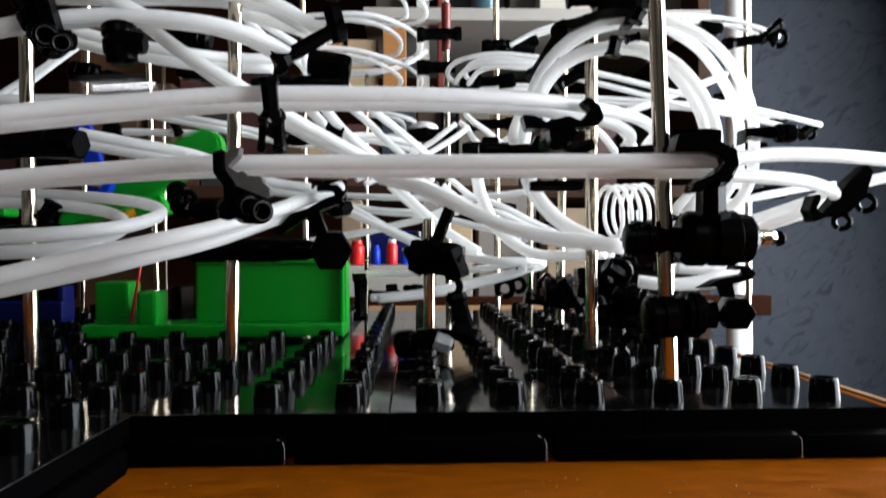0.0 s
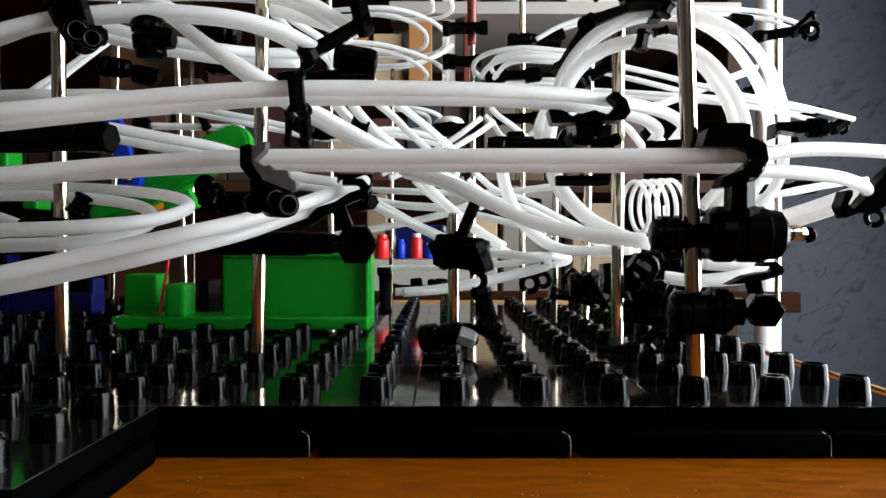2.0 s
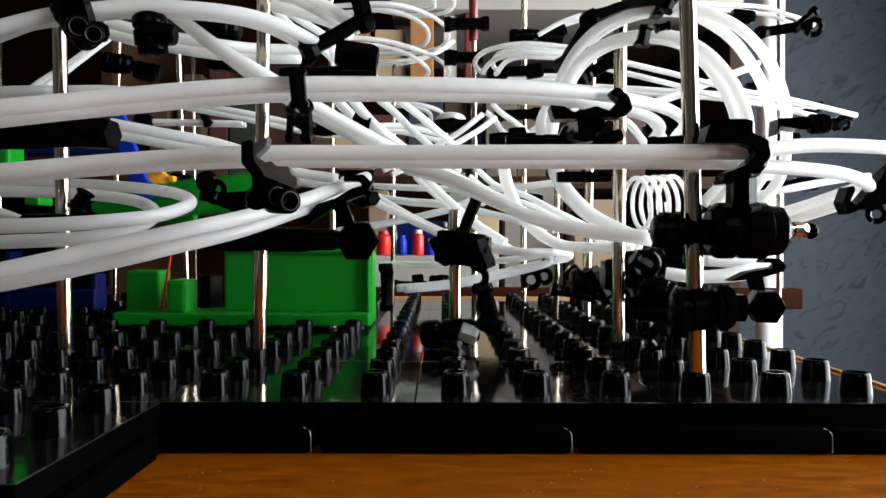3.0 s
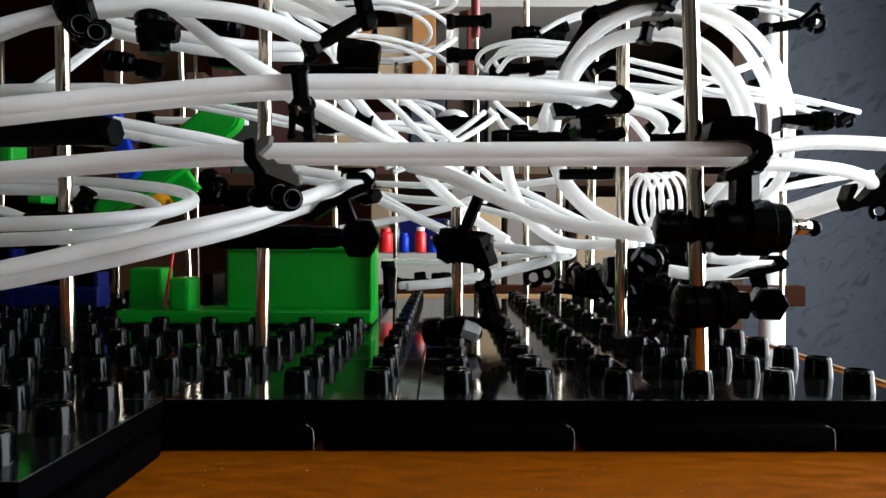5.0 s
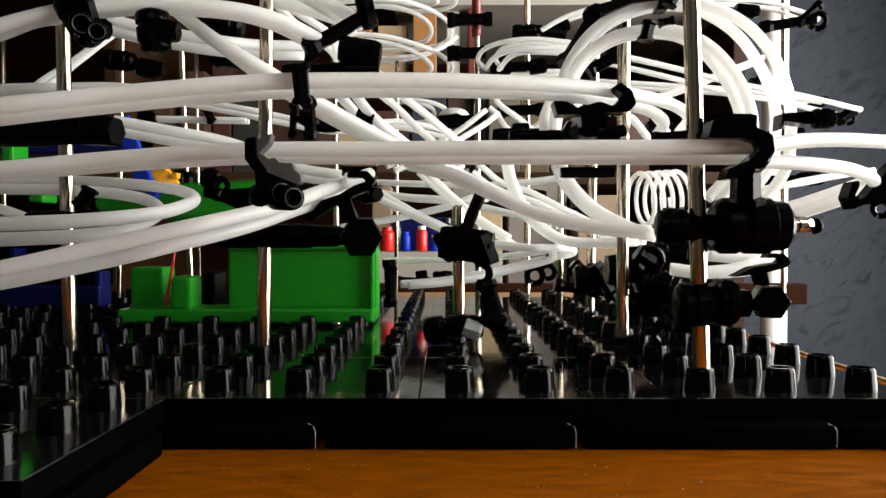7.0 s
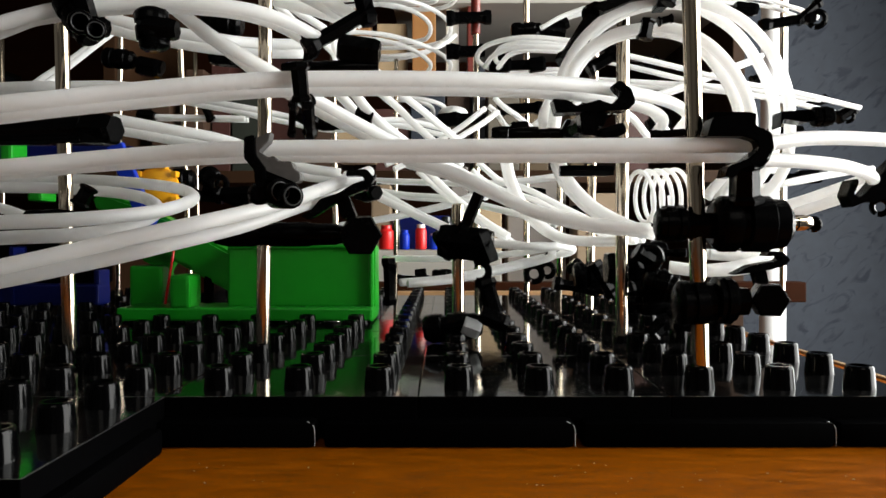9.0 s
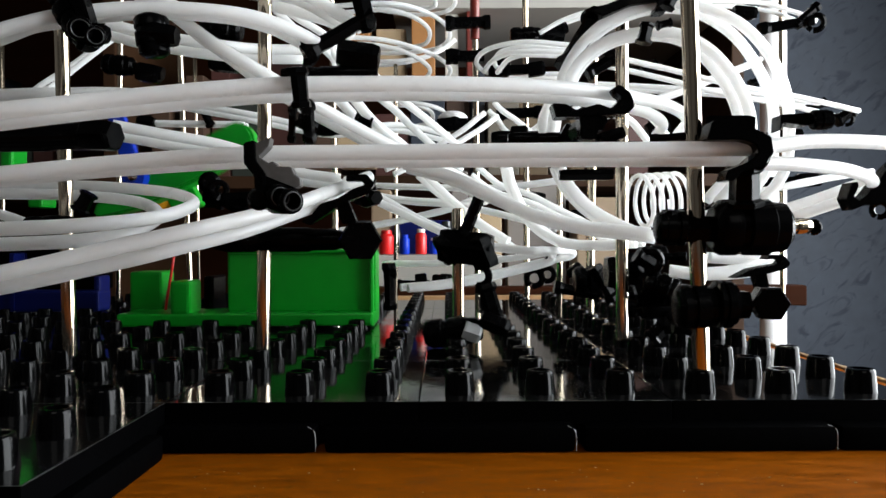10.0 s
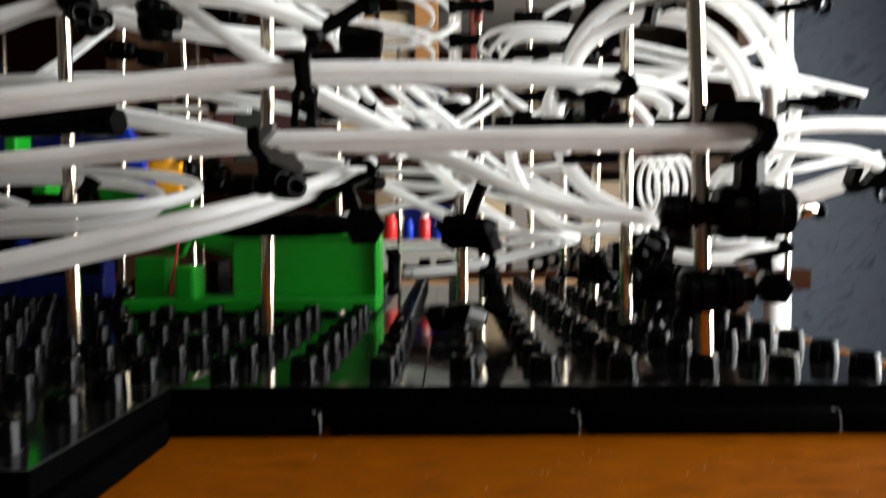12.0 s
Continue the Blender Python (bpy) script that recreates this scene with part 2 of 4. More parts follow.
def assembly(label, *pieces, name="rail_holder", category="rail clamp", mat=None):
    """A clamp in pieces: (kind, a, b, radius) with kind knob, hex, arm, hook or ring; a hook or ring lies round a and faces b."""
    first = pieces[0][1][0] if pieces[0][0] in ("plate", "jaw") else pieces[0][1]
    top = empty(name, Vector(first) * U, label, category, "rail clamps")
    base = Vector(first)
    for kind, a, b, r in pieces:
        if kind in ("plate", "jaw"):     # a flat outline of points a, b deep along y
            bm = bmesh.new()
            f = bm.faces.new([bm.verts.new((Vector(p) - base) * U) for p in a])
            ex = bmesh.ops.extrude_face_region(bm, geom=[f])
            bmesh.ops.translate(bm, verts=[v for v in ex["geom"] if isinstance(v, bmesh.types.BMVert)], vec=(0, b * U, 0))
            bmesh.ops.recalc_face_normals(bm, faces=bm.faces)
            bmesh.ops.bevel(bm, geom=[e for e in bm.edges if e.calc_length() > 0.0012], offset=r * U, segments=2, affect="EDGES", clamp_overlap=True)
            part(kind, bm, GREY if kind == "jaw" else mat or BLACK, top, "jaw painted lit grey" if kind == "jaw" else "", smooth=False)
            continue
        a, b = (Vector(a) - base) * U, (Vector(b) - base) * U
        d, r = b - a, r * U
        n = d.length
        bm = bmesh.new()
        if kind == "knob":
            prof = [(0, 0.72 * r), (0.06 * n, 0.9 * r), (0.12 * n, r), (0.30 * n, r), (0.33 * n, 0.86 * r), (0.40 * n, 0.86 * r), (0.43 * n, r), (0.72 * n, r), (0.75 * n, 0.9 * r), (0.92 * n, 0.88 * r), (n, 0.62 * r)]
            lathe(bm, a, d, prof, 18)
        elif kind == "eyelet":     # a short open pipe, bore towards b
            lathe(bm, a, d, [(0, 0.8 * r), (0.1 * n, r), (0.9 * n, r), (0.97 * n, 0.95 * r), (n, 0.84 * r), (n, 0.62 * r), (0.97 * n, 0.55 * r), (0.4 * n, 0.5 * r)], 20)
            rim = tube_mesh([a + d * 0.998 + d.to_track_quat("Z", "Y") @ Vector((0.71 * r * math.cos(math.tau * i / 20), 0.71 * r * math.sin(math.tau * i / 20), 0)) for i in range(21)], 0.06 * r, 6)
            part("rim", rim, RIM, top, "paler rim")
        elif kind == "hex":
            lathe(bm, a, d, [(0, 0.9 * r), (0.1 * n, r), (0.85 * n, r), (n, 0.85 * r)], 6)
        elif kind == "arm":
            lathe(bm, a, d, [(0, 1.5 * r), (0.12 * n, 1.6 * r), (0.2 * n, 1.2 * r), (0.8 * n, 1.15 * r), (0.88 * n, 1.5 * r), (n, 1.4 * r)], 6)
        else:
            bm.free()
            q = d.to_track_quat("Z", "Y")
            span = math.tau * 0.97 if kind == "ring" else radians(230)
            pts = [a + q @ Vector((r * math.cos(w), r * math.sin(w), 0)) for w in (-1.9 + span * i / 14 for i in range(15))]
            bm = tube_mesh(pts, 0.4 * r, 6)
        part({"knob": "clamp", "hex": "nut", "arm": "arm", "hook": "hook", "ring": "ring", "eyelet": "eyelet"}[kind], bm, mat or BLACK, top, smooth=kind in ("knob", "ring", "eyelet"))
    return top


# ---- table, room ----
def structure(name, lo, hi, mat, label="", bevel=0.0):
    bm = bmesh.new()
    box(bm, lo, hi, bevel)
    ob = part(name, bm, mat, smooth=False)
    return tagged(ob, label, name.split("_")[0], kind="structure")


XR, XL, YN, YS, ZF, ZT = 0.70, -1.2, 0.98, -1.2, -0.75, 1.65
structure("floor", (XL - 0.1, YS - 0.1, ZF - 0.05), (XR + 0.1, YN + 0.1, ZF), FLOOR, "brown wooden floor boards")
structure("ceiling", (XL - 0.1, YS - 0.1, ZT), (XR + 0.1, YN + 0.1, ZT + 0.05), PLASTER, "plain pale ceiling")
structure("wall_north", (XL - 0.1, YN, ZF), (XR + 0.1, YN + 0.1, ZT), WALLPAPER, "blue-grey embossed wallpaper with feathery marks")
structure("trim_north", (0.295, YN - 0.018, 0.384), (XR, YN - 0.001, 0.406), TRIMPAINT, "pale grey painted rail along the papered wall", 0.003)
# Unseen south wall, left open where the added fill light stands.
structure("wall_south_low", (XL - 0.1, YS - 0.1, ZF), (XR + 0.1, YS, 0.55), PLASTER, "plain wall under the opening for the fill light")
structure("wall_south_side", (0.6, YS - 0.1, 0.55), (XR + 0.1, YS, ZT), PLASTER, "plain wall beside the opening for the fill light")
structure("wall_south_corner", (XL - 0.1, YS - 0.1, 0.55), (-0.3, YS, ZT), PLASTER, "plain wall in the corner by the fill light opening")
structure("wall_south_top", (-0.3, YS - 0.1, 1.35), (0.6, YS, ZT), PLASTER, "plain wall above the opening for the fill light")
structure("wall_east_low", (XR, YS, ZF), (XR + 0.1, YN, -0.12), PLASTER, "plain pale wall under the window")
structure("wall_east_near", (XR, YS, -0.12), (XR + 0.1, -0.16, ZT), PLASTER, "plain pale wall beside the window")
structure("wall_east_far", (XR, 0.66, -0.12), (XR + 0.1, YN, ZT), PLASTER, "plain pale wall between the window and corner")
structure("wall_east_top", (XR, -0.16, 0.54), (XR + 0.1, 0.66, ZT), PLASTER, "plain pale wall above the window")
structure("wall_west", (XL - 0.1, YS, ZF), (XL, YN, ZT), PLASTER, "plain wall in shadow")


def table():
    top = empty("table", (0, 0.4, ZF), "orange-brown varnished wooden table top", "table")
    bm = bmesh.new()
    box(bm, (-0.75, -1.02, -ZF - 0.025), (0.150, 0.18, -ZF), 0.002)
    part("tabletop", bm, TABLE, top, smooth=False)
    bm = bmesh.new()
    box(bm, (0.1502, -1.02, -ZF - 0.025), (0.1525, 0.18, -ZF + 0.0004), 0.0005)
    part("edge_strip", bm, BATTEN, top, "pale beech edge strip", smooth=False)
    for x in (-0.7, 0.1):
        for y in (-0.97, 0.13):
            bm = bmesh.new()
            prism(bm, (x, y, 0), (x, y, -ZF - 0.026), 0.02, 0.03, 4, math.pi / 4)
            part("leg", bm, TABLE, top, smooth=False)


table()


# ---- base plates with their sockets ----
PX, PY, TOP = 0.18, 9.3, 0.545      # a socket's place, and the top of the plates


def socket_mesh():
    bm = bmesh.new()
    prof = [(0, 0.194), (0.02, 0.190), (0.255, 0.169), (0.28, 0.163), (0.295, 0.148), (0.295, 0.115), (0.12, 0.11)]
    lathe(bm, (0, 0, 0), (0, 0, 1), [(h * U, r * U) for h, r in prof], 16)
    return mesh_of(bm, PEG, True)


def plate_mesh():
    bm = bmesh.new()
    h = 1.5 * U - 0.00001
    box(bm, (-h, -h, 0.10 * U), (h, h, TOP * U), 0.0003)
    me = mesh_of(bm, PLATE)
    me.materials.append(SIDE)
    # Top keeps the glossy black; the other faces get the shade-darkened copy.
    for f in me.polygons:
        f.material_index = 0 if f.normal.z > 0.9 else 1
    return me


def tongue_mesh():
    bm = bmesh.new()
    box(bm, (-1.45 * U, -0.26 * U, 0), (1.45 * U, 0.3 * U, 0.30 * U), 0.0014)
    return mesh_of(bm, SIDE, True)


# Grey sliver round the tongue's end, put in as its highlight.
def edge_glint_mesh():
    bm = tube_mesh(spline([(1.452 * U, -0.245 * U, 0.02 * U), (1.453 * U, -0.247 * U, 0.14 * U), (1.44 * U, -0.243 * U, 0.25 * U), (1.36 * U, -0.21 * U, 0.302 * U)], 5), 0.00009, 6)
    return mesh_of(bm, CLEAR, True)


SOCKET, SLAB, TONGUE, EDGE_GLINT = socket_mesh(), plate_mesh(), tongue_mesh(), edge_glint_mesh()


def base_plate(cx, cy, front, side=False, stub=False, glint=False):
    top = empty("base_plate", (cx * U, cy * U, 0.0), "glossy black plastic base plate with round sockets on the table", "base plate", "base plates")
    ob = new("slab", SLAB)
    ob.parent = top
    for i in (-1, 0, 1):
        for j in (-1, 0, 1):
            o = new("socket", SOCKET)
            o.parent = top
            o.location = (i * U, j * U, TOP * U - 0.0002)
            o.rotation_euler = (0, 0, 0.3 * i + 0.5 * j)
    # Thin grey line along the top edge, a bevel highlight put in as geometry.
    if glint:
        bm = tube_mesh([Vector((1.497 * U, y * U, TOP * U - 0.0001)) for y in (-1.49, -1.0, -0.5, 0.0, 0.5, 1.0, 1.49)], 0.00007, 6)
        part("edge_glint", bm, RIM, top, "grey painted highlight along the plate edge")
    if side:
        o = new("tongue", TONGUE)
        o.parent = top
        o.matrix_basis = pose(1.4 * U, -0.4 * U, 0, 0, 0, 90)
    if front:
        o = new("tongue", TONGUE)
        o.parent = top
        o.location = (-1.13 * U, -1.5 * U, 0)
        e = new("edge_glint", EDGE_GLINT)
        e.parent = o
        tagged(e, "pale painted highlight on the tongue edge")
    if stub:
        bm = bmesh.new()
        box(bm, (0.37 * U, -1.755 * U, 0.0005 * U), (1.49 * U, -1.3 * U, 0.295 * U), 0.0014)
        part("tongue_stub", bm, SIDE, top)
    return top


for c in range(3):
    for k in range(5):
        base_plate(PX - 2 + 3 * c, PY + 1 + 3 * k, k == 0, stub=c == 2 and k == 0)
for c in range(4):
    for k in range(6):
        base_plate(PX - 5 - 3 * c, PY - 2 + 3 * k, k == 0, c == 0 and k == 0, glint=c == 0 and k < 1)


# ---- rods ----
rod((3.20, 9.30, 0.77), (3.01, 9.30, 6.52))
rod((-2.76, 11.30, 0.71), (-2.68, 11.30, 7.23))
rod((-5.70, 11.30, 0.71), (-5.80, 11.30, 7.24))
rod((0.24, 13.30, 0.96), (0.24, 13.30, 3.02), label="short polished steel rod with an open top")
rod((2.92, 12.30, 0.79), (2.93, 12.30, 6.18))
rod((3.35, 17.30, 0.57), (3.48, 17.30, 7.82))
rod((0.94, 21.30, 0.46), (0.88, 21.30, 11.78), 0.09)
rod((2.45, 22.30, 0.45), (2.43, 22.30, 12.22), 0.09)
rod((-3.09, 21.30, 0.46), (-3.21, 21.30, 11.78), 0.09)
rod((-9.36, 21.30, 0.46), (-9.15, 21.30, 10.83), 0.08)
rod((-7.26, 21.30, 0.46), (-7.51, 21.30, 7.87), 0.085)
rod((-7.69, 23.30, 0.36), (-7.76, 23.30, 8.33), 0.06)
rod((-12.63, 21.30, 0.46), (-12.58, 21.30, 8.27), 0.06)
rod((10.09, 22.30, 0.63), (10.03, 22.30, 12.21), 0.08)
rod((-1.41, 21.30, 0.46), (-1.37, 21.30, 7.47), 0.06, "thin dull brown rod in a black socket")
rod((2.66, 17.30, 0.64), (2.67, 17.30, 4.05), 0.07)

rod_red = rod((0.885, 21.30, 8.15), (0.88, 21.30, 9.53), 0.135, "dark red plastic sleeve pushed over a steel rod")
rod_red.data.materials[0] = SLEEVE

# ---- rails, nearest first ----
rail([(-8.15, 8.90, 3.07), (-6.36, 8.50, 3.11), (-5.01, 8.40, 3.19), (-3.78, 8.50, 3.31), (-2.32, 8.60, 3.41), (-0.57, 8.70, 3.43), (1.41, 8.75, 3.44), (3.80, 8.90, 3.46)], bank=(4, -13))
tube([(3.69, 8.75, 3.51), (4.49, 9.10, 3.63), (5.66, 9.60, 3.67), (7.47, 10.60, 3.68)])
tube([(3.84, 9.10, 3.37), (4.62, 9.50, 3.38), (5.48, 10.10, 3.36), (6.30, 11.00, 3.28), (6.59, 11.90, 3.14), (5.70, 12.50, 2.76)])
tube([(7.61, 10.80, 3.61), (7.56, 11.60, 3.61), (7.13, 12.20, 3.46), (5.84, 12.80, 2.96), (4.46, 13.00, 2.67)])
rail([(-7.86, 8.60, 3.67), (-5.98, 8.00, 3.66), (-4.70, 7.90, 3.78), (-3.60, 8.10, 3.94), (-2.43, 8.30, 4.09), (-1.59, 8.50, 4.17), (0.09, 8.90, 4.25), (1.53, 9.50, 4.31), (2.41, 10.20, 4.34), (3.14, 11.00, 4.36), (3.70, 12.00, 4.33), (3.86, 13.00, 4.24)], bank=-6)
rail([(-6.86, 8.30, 1.67), (-5.02, 8.40, 2.02), (-4.11, 8.50, 2.22), (-3.21, 8.70, 2.44), (-2.37, 9.30, 2.69), (-1.77, 10.30, 3.00), (-1.27, 11.40, 3.31)], bank=(-18, -36))
rail([(-7.55, 9.60, 2.46), (-5.55, 9.30, 2.52), (-4.54, 9.40, 2.57), (-3.95, 9.90, 2.69), (-3.89, 10.80, 2.92), (-4.58, 11.70, 3.15), (-5.89, 12.20, 3.29), (-7.39, 12.40, 3.33), (-9.28, 12.40, 3.31)], bank=-20, gap=0.52)
rail([(-7.02, 9.40, 4.53), (-5.65, 9.50, 5.09), (-5.03, 9.70, 5.34), (-4.01, 9.90, 5.51), (-2.95, 10.10, 5.51), (-2.33, 10.40, 5.43), (-1.81, 10.80, 5.24)], bank=4, gap=0.3)
rail([(-3.86, 10.50, 5.70), (-3.36, 10.40, 5.30), (-2.65, 10.40, 4.81), (-1.89, 11.00, 4.38), (-0.88, 12.00, 3.92), (0.13, 13.00, 3.55), (0.88, 14.00, 3.21)], bank=-8, gap=0.24)
# the tall loops beside the front rod
pair([(1.60, 11.20, 4.01), (1.65, 11.15, 4.34), (1.71, 11.09, 4.68), (1.81, 11.04, 4.98), (2.02, 10.99, 5.31), (2.34, 10.93, 5.60), (2.76, 10.88, 5.79), (3.22, 10.83, 5.86), (3.71, 10.77, 5.79), (4.25, 10.72, 5.52), (4.63, 10.67, 5.08), (4.84, 10.61, 4.53), (4.87, 10.56, 3.96), (4.77, 10.51, 3.39), (4.38, 10.45, 2.95), (3.65, 10.40, 2.62)],
     [(1.70, 11.60, 4.04), (1.75, 11.55, 4.38), (1.81, 11.49, 4.73), (1.92, 11.44, 5.03), (2.13, 11.39, 5.37), (2.46, 11.33, 5.66), (2.88, 11.28, 5.85), (3.34, 11.23, 5.91), (3.80, 11.17, 5.81), (4.29, 11.12, 5.48), (4.62, 11.07, 5.01), (4.81, 11.01, 4.50), (4.83, 10.96, 3.99), (4.72, 10.91, 3.47), (4.30, 10.85, 3.01), (3.62, 10.80, 2.71)])
pair([(1.71, 10.90, 4.38), (1.78, 10.85, 4.62), (1.88, 10.80, 4.89), (2.11, 10.75, 5.15), (2.46, 10.70, 5.33), (2.93, 10.65, 5.40), (3.36, 10.60, 5.34), (3.75, 10.55, 5.11), (4.06, 10.50, 4.73), (4.24, 10.45, 4.30), (4.27, 10.40, 3.89), (4.16, 10.35, 3.42), (3.77, 10.30, 2.94)],
     [(1.81, 11.30, 4.43), (1.88, 11.25, 4.67), (1.99, 11.20, 4.95), (2.22, 11.15, 5.21), (2.57, 11.10, 5.39), (3.04, 11.05, 5.45), (3.46, 11.00, 5.37), (3.80, 10.95, 5.11), (4.07, 10.90, 4.74), (4.24, 10.85, 4.33), (4.26, 10.80, 3.93), (4.15, 10.75, 3.45), (3.75, 10.70, 3.00)])
rail([(-0.57, 11.20, 3.57), (0.11, 11.10, 3.37), (0.69, 11.00, 3.09), (1.33, 10.80, 2.79), (2.03, 10.60, 2.61), (2.86, 10.40, 2.51)], bank=-6, gap=0.28)
rail([(1.74, 11.60, 3.61), (1.91, 11.60, 3.26), (2.29, 11.50, 2.86), (2.85, 11.30, 2.55), (3.16, 11.20, 2.47)], loop=True, gap=0.4)
rail([(1.10, 13.50, 3.85), (1.21, 13.50, 3.39), (1.51, 13.50, 2.83), (2.04, 13.30, 2.42), (2.69, 13.00, 2.35), (3.30, 12.60, 2.40)], loop=True, gap=0.4)
# the low bend in the middle
rail([(-2.18, 15.40, 3.73), (-1.07, 14.60, 3.14), (-0.29, 14.30, 2.74), (0.56, 14.00, 2.39), (1.47, 13.60, 2.26), (2.15, 14.00, 2.24), (2.22, 14.80, 2.08), (1.25, 14.60, 1.83), (0.14, 14.20, 1.63), (-0.75, 13.80, 1.57)], bank=0, r=0.074)
rail([(-1.25, 17.00, 1.93), (0.04, 16.00, 1.96), (1.30, 15.20, 2.07), (2.39, 14.80, 2.25)], bank=0, r=0.066)
rail([(3.50, 11.60, 1.96), (3.95, 11.50, 1.91), (4.59, 11.60, 1.95), (5.22, 11.90, 2.07)], bank=0, gap=0.4)
rail([(4.35, 12.40, 2.14), (4.90, 12.40, 2.10), (5.40, 12.50, 2.06)], bank=0, gap=0.3)
rail([(-1.95, 12.80, 5.18), (-1.64, 13.00, 4.85), (-1.27, 13.20, 4.42), (-0.84, 13.60, 4.10), (-0.50, 14.00, 3.85)], bank=-20, gap=0.3)
rail([(-1.44, 14.40, 5.54), (-1.06, 14.50, 5.23), (-0.57, 14.60, 4.81), (0.03, 15.00, 4.34), (0.50, 15.50, 4.00)], bank=-30, r=0.074)
rail([(-5.33, 12.00, 4.25), (-4.63, 12.30, 4.14), (-3.75, 12.80, 4.00), (-2.71, 13.40, 3.64), (-1.92, 13.60, 3.52)], bank=-16)
rail([(-5.89, 16.00, 5.43), (-4.32, 16.00, 5.14), (-3.64, 16.20, 5.02), (-2.44, 16.40, 4.83), (-1.12, 17.00, 5.02), (0.04, 17.50, 4.86)], bank=-10, r=0.066)
rail([(-11.70, 12.80, 4.79), (-8.72, 13.00, 4.95), (-7.15, 13.00, 5.01), (-6.56, 13.20, 5.06), (-5.90, 13.40, 5.10), (-5.01, 13.60, 5.06)], bank=0)
rail([(-7.56, 18.60, 5.40), (-6.43, 18.60, 5.38), (-4.92, 18.60, 5.35)], bank=0, gap=0.3, r=0.066)
rail([(-5.32, 11.80, 5.81), (-4.78, 12.00, 5.71), (-3.97, 12.30, 5.63), (-3.26, 12.80, 5.66), (-2.46, 13.20, 5.74)], bank=-12)
rail([(-2.77, 11.60, 6.23), (-2.12, 11.40, 6.01), (-1.72, 11.30, 5.86), (-1.41, 11.20, 5.66)], bank=-20)
rail([(-3.32, 14.80, 7.11), (-2.87, 14.80, 6.72), (-2.34, 15.00, 6.38), (-2.12, 15.00, 5.98)], bank=-20, r=0.074)
# stacked bends at the back
rail([(-2.96, 21.00, 8.94), (-1.54, 21.00, 9.01), (-0.60, 21.50, 8.89), (-0.12, 22.20, 8.65), (-0.38, 23.00, 8.42), (-1.54, 23.50, 8.41), (-2.98, 23.60, 8.47)], bank=0, gap=0.6, r=0.066)
rail([(-2.89, 20.50, 7.96), (-1.68, 20.80, 7.94), (-0.67, 21.20, 7.73), (-0.12, 22.00, 7.50), (-0.30, 23.00, 7.35)], bank=0, gap=0.6, r=0.066)
rail([(-2.94, 22.00, 7.73), (-1.61, 22.00, 7.67), (-0.46, 22.50, 7.99), (0.23, 23.00, 8.56)], bank=0, gap=0.4, r=0.066)
rail([(-1.61, 22.00, 6.47), (-0.78, 22.00, 6.44), (-0.20, 22.50, 6.31), (-0.30, 23.00, 6.05), (-1.51, 23.00, 5.87)], bank=0, gap=0.4, r=0.066)
rail([(3.36, 20.00, 7.58), (2.16, 20.00, 7.67), (1.35, 20.30, 7.57), (1.19, 21.00, 7.36), (1.84, 21.60, 7.21), (3.31, 21.60, 7.18)], bank=0, gap=0.5, r=0.066)
rail([(3.13, 19.50, 7.28), (2.10, 19.50, 7.31), (1.54, 19.80, 7.23), (1.28, 20.50, 7.05)], bank=0, gap=0.4, r=0.066)
rail([(2.66, 21.00, 8.18), (3.37, 21.00, 8.56), (4.32, 21.00, 8.84), (5.74, 21.00, 9.05), (9.00, 22.00, 9.31), (10.16, 22.00, 9.03), (10.83, 22.00, 8.75)], bank=0, gap=0.5, r=0.066)
rail([(3.93, 17.50, 6.60), (5.22, 17.60, 6.33), (6.76, 17.80, 6.00), (8.51, 18.40, 5.84), (10.30, 19.00, 5.60)], bank=-8, gap=0.55, r=0.066)
rail([(3.77, 19.00, 6.35), (5.35, 19.00, 6.26), (7.43, 19.20, 6.16), (9.66, 19.60, 5.94)], bank=0, gap=0.5, r=0.066)
rail([(3.98, 18.00, 5.47), (5.52, 18.60, 5.99), (6.78, 19.00, 6.49), (8.13, 19.50, 7.04)], bank=-12, gap=0.4, r=0.066)
rail([(3.10, 14.00, 4.90), (3.73, 14.40, 4.81), (4.28, 15.00, 4.46)], bank=-10, gap=0.4, r=0.074)
rail([(1.13, 18.00, 5.67), (1.54, 18.00, 5.27), (1.99, 18.40, 4.98)], bank=-30, gap=0.4, r=0.066)
rail([(2.10, 18.20, 5.02), (2.62, 18.00, 5.40), (3.17, 18.00, 5.74)], bank=30, gap=0.4, r=0.066)
rail([(-1.59, 18.00, 3.77), (-0.36, 17.60, 3.70), (1.21, 17.20, 3.65), (2.61, 17.00, 3.79)], bank=0, gap=0.4, r=0.066)
rail([(-2.11, 19.00, 3.66), (-0.94, 18.60, 3.44), (0.18, 18.20, 3.33), (1.51, 17.60, 3.01), (2.48, 17.00, 2.71)], bank=-8, gap=0.4, r=0.066)
rail([(-2.62, 18.50, 2.69), (-1.50, 18.50, 2.87), (-0.66, 18.50, 3.04), (0.32, 18.60, 3.29), (1.04, 18.80, 3.59)], bank=8, gap=0.4, r=0.066)
rail([(-0.54, 15.20, 3.85), (0.03, 15.00, 3.32), (0.70, 14.60, 2.75), (1.27, 14.20, 2.36)], bank=-25, gap=0.4, r=0.074)
rail([(0.64, 16.00, 3.93), (1.13, 16.00, 3.56), (1.83, 15.80, 3.31), (2.60, 15.40, 2.88), (3.44, 15.00, 2.42)], bank=-25, gap=0.4, r=0.066)
rail([(6.09, 16.00, 3.38), (7.29, 16.00, 3.56), (8.22, 16.40, 3.74), (9.54, 17.00, 3.95)], bank=0, gap=0.4, r=0.066)
